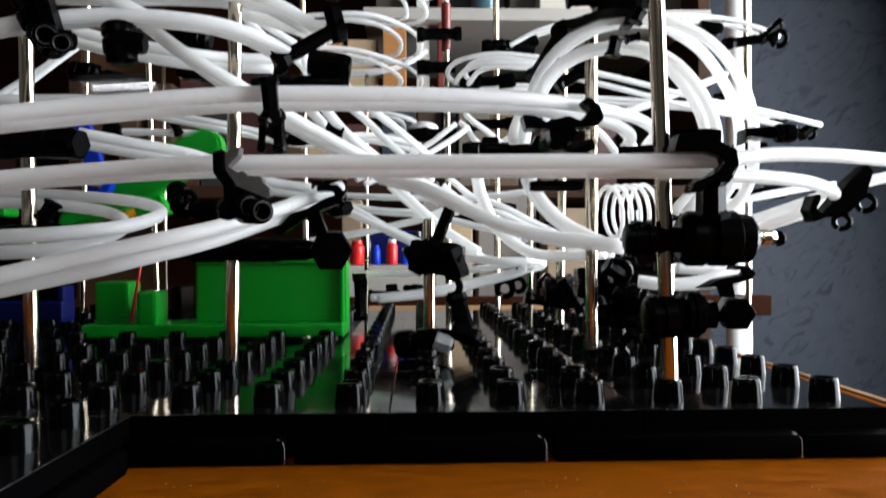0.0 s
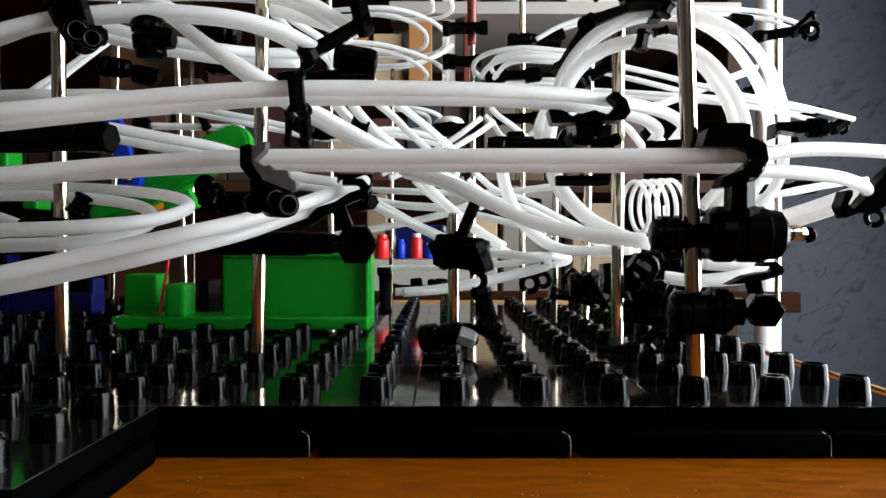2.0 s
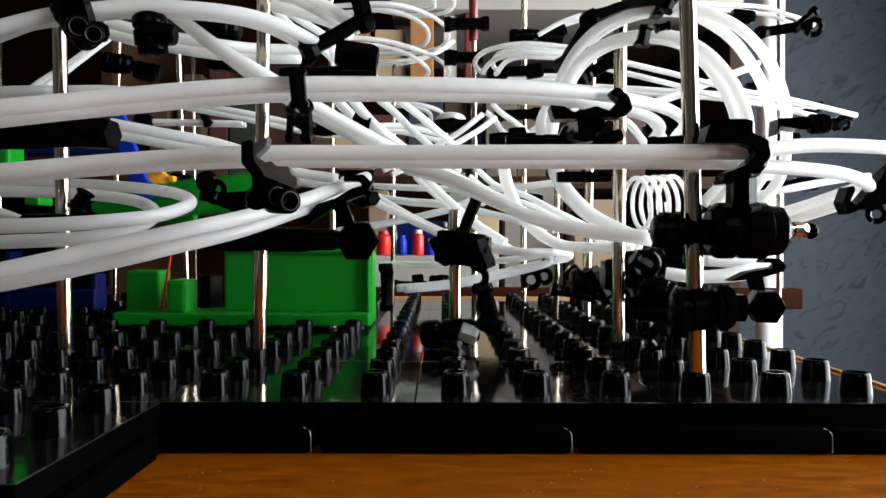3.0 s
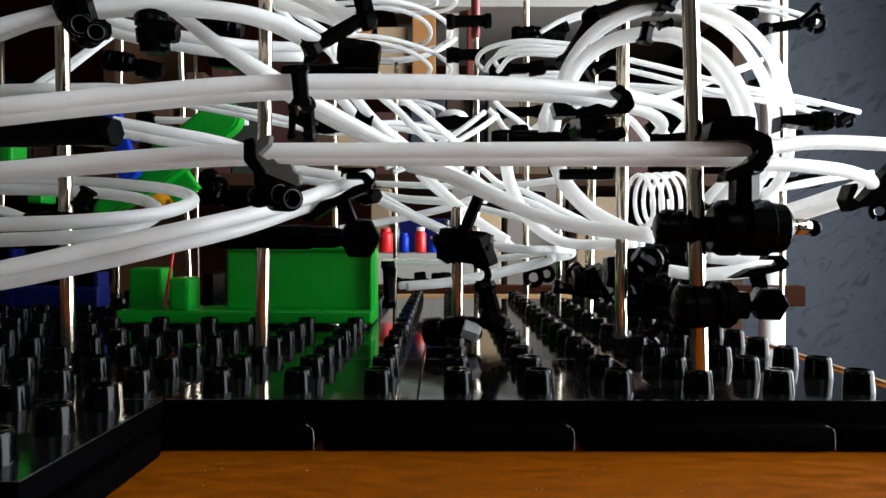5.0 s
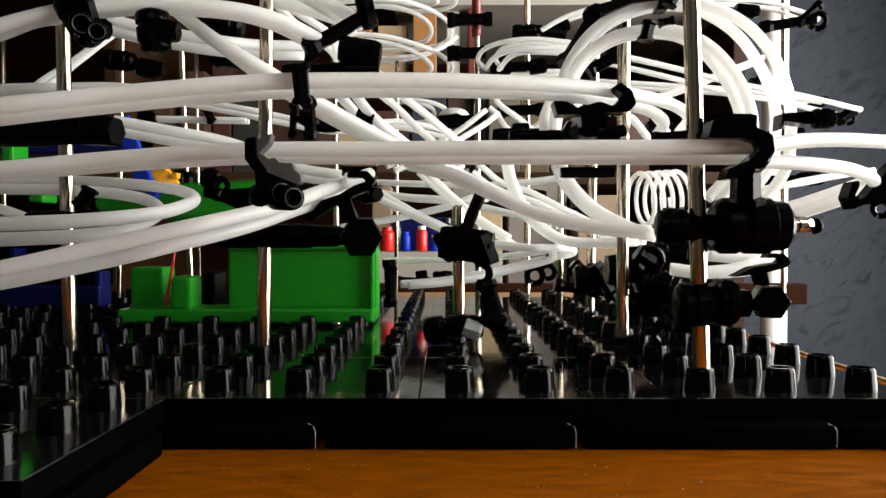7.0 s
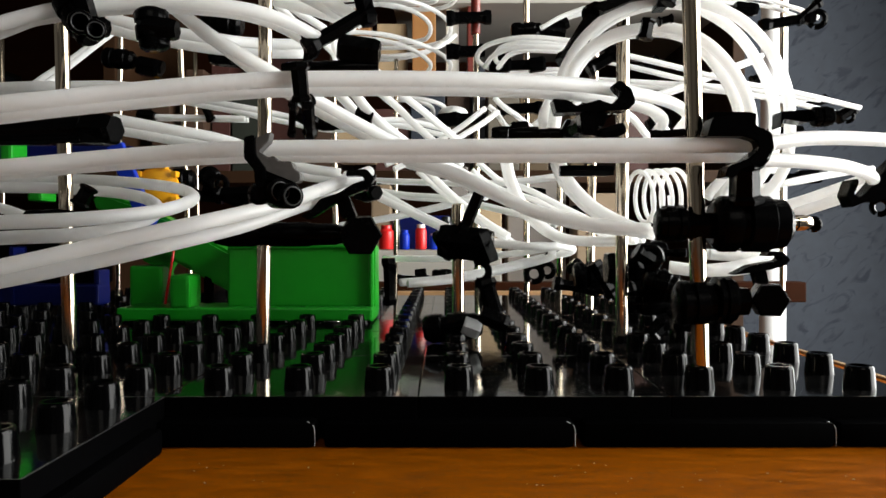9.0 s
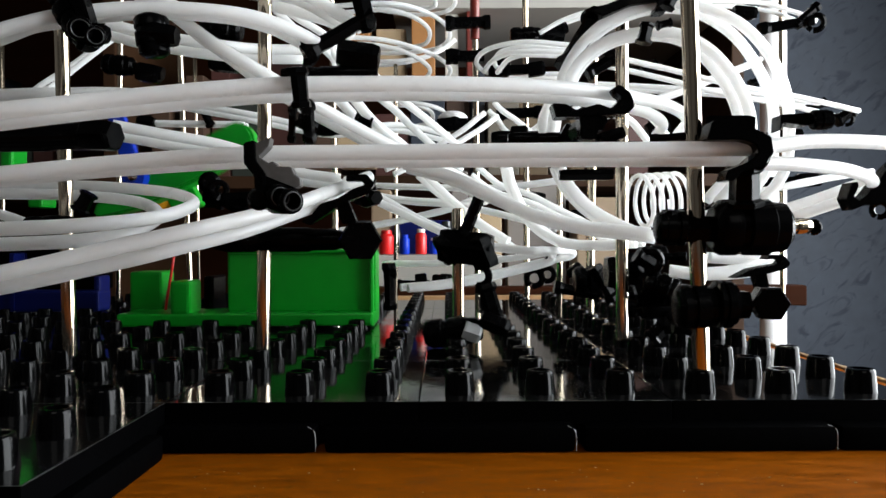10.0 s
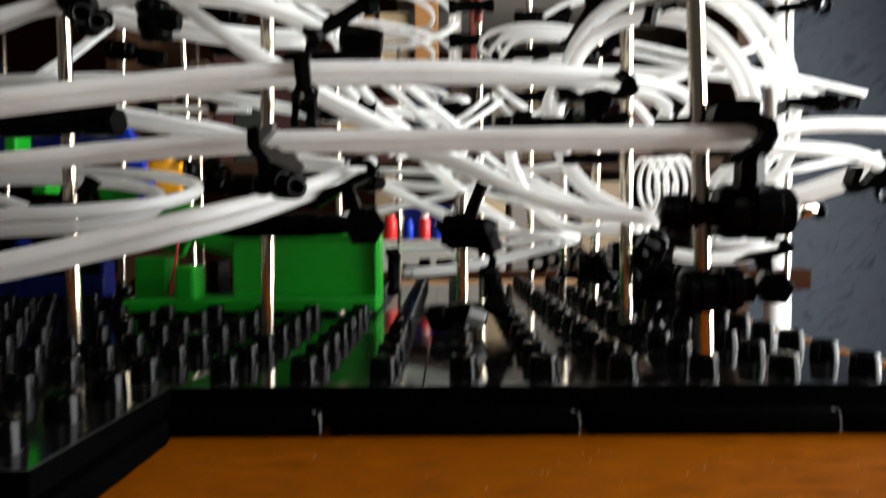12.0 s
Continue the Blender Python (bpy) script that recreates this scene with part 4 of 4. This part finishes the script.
assembly(K, ("hex", (-0.87, 22.00, 1.28), (-0.53, 22.00, 1.32), 0.200), ("knob", (-0.37, 22.00, 1.28), (0.22, 22.00, 1.32), 0.167), ("arm", (-1.45, 22.00, 1.18), (-0.45, 22.00, 1.15), 0.100))
assembly(K, ("knob", (2.70, 16.00, 1.87), (3.07, 16.00, 1.50), 0.194), ("hex", (3.23, 15.60, 1.41), (3.70, 15.60, 1.35), 0.213), ("arm", (2.34, 16.00, 1.44), (3.31, 16.00, 1.26), 0.109))
assembly(K, ("hex", (3.48, 11.40, 1.13), (3.87, 11.40, 1.08), 0.138), ("knob", (3.28, 13.00, 1.98), (3.67, 13.00, 1.93), 0.177), ("arm", (3.13, 13.00, 2.13), (4.08, 12.60, 2.16), 0.059))

# ---- green lift housing and its swinging arm ----
def rounded(name, lo, hi, bevel, mat, parent, label=""):
    bm = bmesh.new()
    lo, hi = Vector(lo) * U, Vector(hi) * U
    box(bm, [min(p) for p in zip(lo, hi)], [max(p) for p in zip(lo, hi)], bevel)
    return part(name, bm, mat, parent, label, smooth=False)


lift = empty("lift_housing", (0, 0, 0), "bright green plastic lift housing standing on the black base plates", "toy lift")
rounded("panel", (-4.76, 16.30, 0.89), (-1.51, 16.80, 2.26), 0.0012, GREEN, lift)
rounded("side_panel", (-1.65, 16.15, 0.57), (-1.55, 17.60, 2.21), 0.0012, GREEN, lift)
rounded("flange", (-7.02, 15.90, 0.63), (-1.55, 17.20, 0.91), 0.0010, GREEN, lift)
rounded("post", (-5.88, 15.90, 0.88), (-5.45, 16.70, 1.61), 0.0016, GREEN, lift)
rounded("post", (-7.20, 17.00, 0.77), (-6.45, 17.80, 1.77), 0.0014, GREEN, lift)
rounded("rim", (-4.73, 16.20, 2.18), (-1.52, 16.90, 2.27), 0.0008, GREEN, lift)
rounded("motor", (-5.51, 17.00, 0.82), (-5.28, 18.00, 1.66), 0.001, BLACK, lift, "black motor block")
rounded("side_block", (-10.43, 17.50, 4.07), (-10.15, 18.20, 4.75), 0.0014, GREEN, lift)
rounded("low_block", (-9.80, 17.50, 3.27), (-9.45, 18.20, 3.50), 0.0014, GREEN, lift)
wire = tube([(-6.31, 16.80, 0.84), (-6.26, 16.80, 1.20), (-6.14, 16.80, 1.90), (-6.15, 17.00, 2.35)], 0.03, "thin red wire rising from the lift motor", RED, "wire", "wire", "wires")
gear = empty("toy_gear", (-7.16, 18.50, 3.67), "yellow plastic crank wheel behind the rails", "toy wheel")
gear.location = Vector(gear.location) * U
bm = bmesh.new()
lathe(bm, (0, 0, 0), (0, 1, 0), [(0, 0.25 * U), (0.1 * U, 0.52 * U), (0.3 * U, 0.52 * U), (0.34 * U, 0.2 * U)], 18)
part("disc", bm, YELLOW, gear)
for k in range(10):
    bm = bmesh.new()
    w = math.tau * k / 10
    c = Vector((math.cos(w), 0, math.sin(w))) * 0.54 * U
    box(bm, c - Vector((0.07, 0, 0.07)) * U, c + Vector((0.07, 0.28, 0.07)) * U, 0.0003)
    part("tooth", bm, YELLOW, gear, smooth=False)

blue_frame = empty("blue_frame", (0, 0, 0), "blue plastic lift frame, coloured dark as in shade, behind the rails", "toy lift")
# Added black sheet that keeps the space below the left rails dark.
rounded("dark_filler", (-12.44, 18.90, 1.26), (-8.63, 19.40, 2.92), 0.001, BLACK, blue_frame, "added black panel darkening the space behind the rails")
rounded("low_bar", (-11.77, 18.30, 0.74), (-8.52, 19.00, 1.25), 0.0012, SHADEBLUE, blue_frame)
rounded("upright", (-10.60, 18.20, 0.75), (-10.58, 18.80, 2.19), 0.0012, SHADEBLUE, blue_frame)
rounded("upright", (-8.69, 18.40, 0.73), (-8.53, 19.00, 1.61), 0.0012, SHADEBLUE, blue_frame)
slider = empty("sliding_bar", Vector((-10.03, 19.00, 4.84)) * U, "blue plastic sliding bar of the lift, coloured dark as in shade", "toy lift")
bm = bmesh.new()
box(bm, (-2.2 * U, 0, -0.22 * U), (2.05 * U, 0.5 * U, 0.2 * U), 0.001)
part("bar", bm, SHADEBLUE, slider, smooth=False)


S = 17.2 / 1320 * U      # one unit of the lever's drawing
PIVOT = Vector((-7.86, 17.20, 3.27)) * U


def swing_arm():
    """A green lever that turns about its thin left end, with a scoop below."""
    top = empty("swinging_lever", PIVOT, "bright green plastic swinging lift arm with a rounded end", "toy lift")
    outline = [(272 + 30 * math.cos(w), 31 * math.sin(w)) for w in (-math.pi / 2 + math.pi * i / 8 for i in range(9))]
    outline += [(170, 31), (110, 29), (60, 24), (0, 14), (-14, 0), (0, -14), (60, -25), (110, -30), (170, -31)]
    bm = bmesh.new()
    f = bm.faces.new([bm.verts.new((x * S, -20 * S, z * S)) for x, z in outline])
    ex = bmesh.ops.extrude_face_region(bm, geom=[f])
    bmesh.ops.translate(bm, verts=[v for v in ex["geom"] if isinstance(v, bmesh.types.BMVert)], vec=(0, 44 * S, 0))
    bmesh.ops.recalc_face_normals(bm, faces=bm.faces)
    bmesh.ops.bevel(bm, geom=[e for e in bm.edges if len(e.link_faces) == 2 and e.calc_face_angle(0) > 0.9], offset=5 * S, segments=2, affect="EDGES")
    part("lever", bm, GREEN, top)
    bm = bmesh.new()
    box(bm, (104 * S, 16 * S, -64 * S), (156 * S, 44 * S, -20 * S), 3 * S)
    part("scoop", bm, GREEN, top, smooth=False)
    return top


arm = swing_arm()


def blue_link():
    top = empty("crank_link", PIVOT, "bright blue plastic crank link beside the green arm", "toy lift")
    bm = bmesh.new()
    box(bm, (-14 * S, -8 * S, 10 * S), (14 * S, 8 * S, 133 * S), 3 * S)
    part("bar", bm, BLUE, top, smooth=False)
    bm = bmesh.new()
    lathe(bm, (0, -14 * S, 0), (0, 1, 0), [(0, 9 * S), (0.5 * S, 19 * S), (24 * S, 19 * S), (26 * S, 8 * S)], 18)
    part("eye", bm, BLUE, top)
    bm = bmesh.new()
    lathe(bm, (0, -13.5 * S, 0), (0, -1, 0), [(0, 8 * S), (3 * S, 8 * S), (5 * S, 5 * S)], 14)
    part("pin", bm, BALL, top, "round steel pin")
    return top


link = blue_link()


# ---- background: shelf, boards, pipe ----
def shelf_unit():
    top = empty("bookcase", (0, 0, 0), "brown wooden bookcase in shadow against the wall", "bookcase")
    y0, y1 = 0.72, 0.97
    x0, x1 = -0.95, 0.29
    for z in (-0.30, 0.10, 0.272, 0.52):
        bm = bmesh.new()
        box(bm, (-0.05 if 0.2 < z < 0.4 else x0, y0, z), (x1, y1, z + 0.012), 0.001)
        part("shelf", bm, PALESHELF if 0.2 < z < 0.4 else SHELF, top, "white painted shelf board" if 0.2 < z < 0.4 else "", smooth=False)
    for x in (x0, -0.33, x1 - 0.012):
        bm = bmesh.new()
        box(bm, (x, y0 + 0.003, -0.74), (x + 0.012, y1, 0.9), 0.001)
        part("side", bm, SHELF, top, smooth=False)
    bm = bmesh.new()
    box(bm, (x0, y1 - 0.006, -0.74), (x1, y1 + 0.004, 0.9))
    part("back", bm, DARKWOOD, top, smooth=False)


shelf_unit()
bm = bmesh.new()
a, b = Vector((-3.03, 27.20, -0.40)) * U, Vector((13.20, 28.00, 0.74)) * U
box(bm, (a.x, a.y, 0.0), (b.x, b.y, b.z), 0.001)
tagged(part("wooden_board", bm, DARKWOOD, smooth=False), "dark brown wooden board lying behind the base plates on edge", "board")
bm = bmesh.new()
a, b = Vector((-2.55, 26.50, -0.02)) * U, Vector((7.63, 27.00, 0.46)) * U
box(bm, (a.x, a.y, 0.0), (b.x, b.y, b.z), 0.0008)
tagged(part("wooden_batten", bm, BATTEN, smooth=False), "light orange wooden batten lying behind the base plates", "batten")
bm = bmesh.new()
p = Vector((17.59, 40.00, -2.95)) * U
lathe(bm, (p.x, p.y, ZF), (0, 0, 1), [(0, 0.0135), (ZT - ZF, 0.0135)], 24)
tagged(part("heating_pipe", bm, PIPE), "white painted upright heating pipe in front of the wallpaper", "pipe")


covers_dark = material("dark_glass", (0.01, 0.012, 0.014), 0.25, vary=0.2)


def jar(at, r, h, mat, label, lid):
    at = Vector(at) * U
    r, h = r * U, h * U
    top = empty("storage_jar", at, label, "jar", "things on the shelf")
    bm = bmesh.new()
    lathe(bm, (0, 0, 0), (0, 0, 1), [(0, 0.9 * r), (0.05 * h, r), (0.75 * h, r), (0.86 * h, 0.7 * r)], 20)
    part("body", bm, mat, top)
    bm = bmesh.new()
    lathe(bm, (0, 0, 0.861 * h), (0, 0, 1), [(0, 0.72 * r), (0.14 * h, 0.72 * r), (0.15 * h, 0.6 * r)], 20)
    part("lid", bm, lid, top)


jar((-2.26, 29.00, 1.92), 0.286, 0.923, RED, "small red plastic jar behind the track", RED)
jar((-0.92, 29.00, 1.92), 0.220, 0.967, RED, "small red jar with a pale lid behind the track", PAPER)
jar((-1.61, 30.00, 1.90), 0.205, 0.773, BLUE, "small blue plastic jar behind the track", BLUE)
jar((-0.43, 30.00, 1.90), 0.182, 0.636, BLUE, "small blue jar with a pale lid behind the track", PAPER)
jar((-1.96, 30.50, 1.90), 0.182, 1.182, covers_dark, "dark slim bottle behind the track", covers_dark)
jar((0.07, 30.50, 1.90), 0.273, 1.318, covers_dark, "dark bottle behind the track", covers_dark)
bm = bmesh.new()
a, b = Vector((-2.75, 28.50, -0.53)) * U, Vector((2.18, 31.00, 1.89)) * U
box(bm, (a.x, a.y, 0.0), (b.x, b.y, b.z), 0.001)
tagged(part("pale_box", bm, PALESHELF, smooth=False), "pale cardboard box standing behind the track", "box")
# things on the table and shelf behind the track
def carton(lo, hi, mat, label, name="carton", category="box"):
    bm = bmesh.new()
    a, b = Vector(lo) * U, Vector(hi) * U
    box(bm, (a.x, a.y, a.z), (b.x, b.y, b.z), 0.001)
    tagged(part(name, bm, mat, smooth=False), label, category, "things on the shelf")


AMBER = material("amber_card", (0.30, 0.13, 0.035), 0.6, vary=0.3, scale=60)
DARKRED = material("dark_red_card", (0.14, 0.014, 0.007), 0.6, vary=0.3, scale=60)
TAN = material("tan_card", (0.36, 0.26, 0.15), 0.7, vary=0.25, scale=60)
carton((-5.16, 36.50, 10.31), (-3.64, 38.00, 13.69), AMBER, "amber brown carton standing on the shelf")
carton((-3.33, 37.00, 10.41), (-1.89, 38.50, 12.91), TAN, "tan cardboard carton standing on the shelf")
carton((-1.57, 36.50, 10.31), (-0.43, 38.00, 13.97), AMBER, "tall amber brown carton on the shelf")
carton((0.08, 37.00, 10.41), (0.72, 38.00, 15.68), PAPER, "narrow pale carton on the shelf")
carton((1.13, 36.50, 10.30), (1.69, 38.00, 16.25), DARKRED, "tall narrow dark red carton on the shelf")
GREYCARD = material("grey_white_card", (0.17, 0.15, 0.135), 0.6, vary=0.25, scale=40)
CREAM = material("cream_card", (0.2, 0.14, 0.085), 0.6, vary=0.25, scale=50)
for lo, hi, mat, label in (
        ((-3.1, 31.6, 0.0), (-2.3, 33.0, 4.6), CREAM, "narrow cream cardboard box standing behind the track"),
        ((-2.2, 31.5, 0.0), (0.2, 33.0, 3.3), SHADEBLUE, "dark blue box standing behind small jars"),
        ((0.3, 32.0, 0.0), (1.0, 34.0, 5.4), GREYCARD, "grey-white cardboard box standing behind the track"),
        ((1.2, 31.4, 0.0), (2.4, 33.0, 3.6), TAN, "small tan box standing behind the track"),
        ((2.7, 32.0, 0.0), (5.2, 33.6, 5.0), GREYCARD, "wide grey-white box standing behind the track"),
        ((5.5, 31.0, 0.0), (7.4, 33.0, 4.2), CREAM, "cream box in window light behind the track")):
    carton(lo, hi, mat, label)
carton((-3.97, 27.50, 5.20), (-2.61, 29.00, 7.10), TAN, "tan card panel behind the rails")
CREAMWHITE = material("cream_white_card", (0.5, 0.45, 0.38), 0.6, vary=0.12, scale=30)
BLUEGLASS = material("blue_grey_glass", (0.05, 0.11, 0.14), 0.15, vary=0.4, scale=60)
carton((6.23, 37.00, 14.21), (8.82, 38.50, 19.02), CREAMWHITE, "large cream-white box standing on the pale shelf")
jar((3.54, 37.50, 14.21), 0.75, 2.6, BLUEGLASS, "blue-grey glass jar standing on the pale shelf", covers_dark)
bm = bmesh.new()
bmesh.ops.create_uvsphere(bm, u_segments=20, v_segments=12, radius=1.0)
ob = part("glossy_dome", bm, PIPE)
ob.matrix_basis = pose(*[v * U for v in (0.26, 22.50, 6.12)]) @ Matrix.Diagonal((0.45 * U, 0.4 * U, 0.22 * U, 1))
tagged(ob, "glossy white plastic dome on a clamp among the rails", "dome")
random.seed(11)
bm = bmesh.new()
for k in range(70):
    x, y = random.uniform(-0.055, 0.13), 0.16 - abs(random.gauss(0, 0.018))
    s = random.uniform(0.00007, 0.0002)
    box(bm, (x, y, 0.0), (x + s * random.uniform(1, 2.5), y + s, s * 0.7))
tagged(part("crumbs", bm, TAN, smooth=False), "pale dust specks and crumbs on the wooden table", "crumbs", kind="stuff")
# books and boxes on the shelves
random.seed(4)
tones = [(0.05, 0.024, 0.012), (0.09, 0.075, 0.055), (0.05, 0.012, 0.008), (0.012, 0.018, 0.03), (0.08, 0.05, 0.02), (0.014, 0.018, 0.012)]
covers = [material("book_cover", c, 0.6, vary=0.25, scale=60) for c in tones]
for z, x0, x1 in ((0.112, -0.30, 0.2), (0.284, -0.04, 0.27), (0.112, -0.60, -0.42)):
    x = x0
    while x < x1:
        w, h = random.uniform(0.012, 0.04), random.uniform(0.07, 0.14)
        if random.random() < 0.72:
            bm = bmesh.new()
            box(bm, (x, 0.76 + random.uniform(0, 0.04), z), (x + w, 0.95, z + h), 0.001)
            tagged(part("book", bm, random.choice(covers), smooth=False), "book standing in shadow on the bookcase", "book", "books on the shelf")
        x += w + 0.002


# ---- marbles ----
def marble(label):
    bm = bmesh.new()
    bmesh.ops.create_uvsphere(bm, u_segments=28, v_segments=18, radius=0.275 * U)
    return tagged(part("marble", bm, BALL), label, "marble", "rolling marbles")


bend_ball = marble("dull steel marble rolling round the low middle bend")
front_ball = marble("shiny steel marble rolling along the long front rail")
far_ball = marble("shiny steel marble rolling behind the upper rails")
side_ball = marble("shiny steel marble rolling round the low bend")


def at(p):
    return pose(*[v * U for v in p])


def motions():
    walk(front_ball, [(0, at((7.45, 10.60, 3.95))), (2.22, at((7.40, 10.57, 3.95))), (2.3, at((6.60, 10.00, 3.85))), (2.4, at((4.35, 9.10, 3.69))), (2.5, at((2.21, 8.80, 3.69))), (2.6, at((-0.18, 8.70, 3.67))), (2.7, at((-2.31, 8.60, 3.63))), (2.8, at((-4.07, 8.45, 3.54))), (2.95, at((-6.36, 8.50, 3.33))), (3.2, at((-8.14, 8.90, 3.27))), (12, at((-8.18, 8.90, 3.27)))])
    walk(side_ball, [(0, at((-9.28, 12.40, 3.48))), (8.3, at((-9.18, 12.40, 3.48))), (8.55, at((-6.77, 12.30, 3.51))), (8.7, at((-4.58, 11.70, 3.31))), (8.8, at((-3.98, 10.00, 2.86))), (8.9, at((-5.44, 9.35, 2.68))), (9.05, at((-7.55, 9.60, 2.61))), (12, at((-7.59, 9.60, 2.61)))])
    walk(far_ball, [(0, at((-5.36, 13.50, 5.37))), (0.1, at((-8.69, 13.10, 5.24))), (0.3, at((-11.69, 12.80, 5.08))), (12, at((-11.74, 12.80, 5.08)))])
    walk(bend_ball, [(0, at((-3.27, 19.00, 1.44))), (10.1, at((-3.24, 19.00, 1.44))), (10.22, at((-1.86, 18.60, 1.49))), (10.3, at((-0.59, 14.20, 1.76))), (10.4, at((0.78, 13.80, 1.97))), (10.5, at((1.96, 13.80, 2.30))), (10.6, at((1.84, 14.30, 2.41))), (10.7, at((1.67, 14.60, 2.43))), (10.8, at((1.02, 15.00, 2.43))), (11.0, at((-0.55, 16.60, 2.36))), (11.15, at((-1.98, 17.80, 2.37))), (11.3, at((-3.48, 19.00, 2.42))), (12, at((-3.56, 19.00, 2.42)))])
    swing, turn = [], []
    for i in range(81):
        t = i * 0.15
        c = math.cos(math.tau * (t - 5.02) / 2.67)
        a = 4.5 + 33.5 * c
        heel = PIVOT - Vector((0, 0, 15 * S * ((1 + c) / 2) ** 2))
        swing.append((t, pose(*heel, 0, -a, 0)))
        eye = heel + S * (Matrix.Rotation(radians(-a), 3, 'Y') @ Vector((93, 0, 18)))
        turn.append((t, pose(eye.x, eye.y - 0.5 * U, eye.z, 0, -20 + 0.1 * a, 0)))
    rise = [(t, pose(*slider.location, 0, 0, 0) @ pose(0, 0, 0.29 * U * math.cos(math.tau * (t - 5.02) / 2.67))) for t, _ in swing]
    walk(slider, rise)
    walk(arm, swing)
    walk(link, turn)


motions()
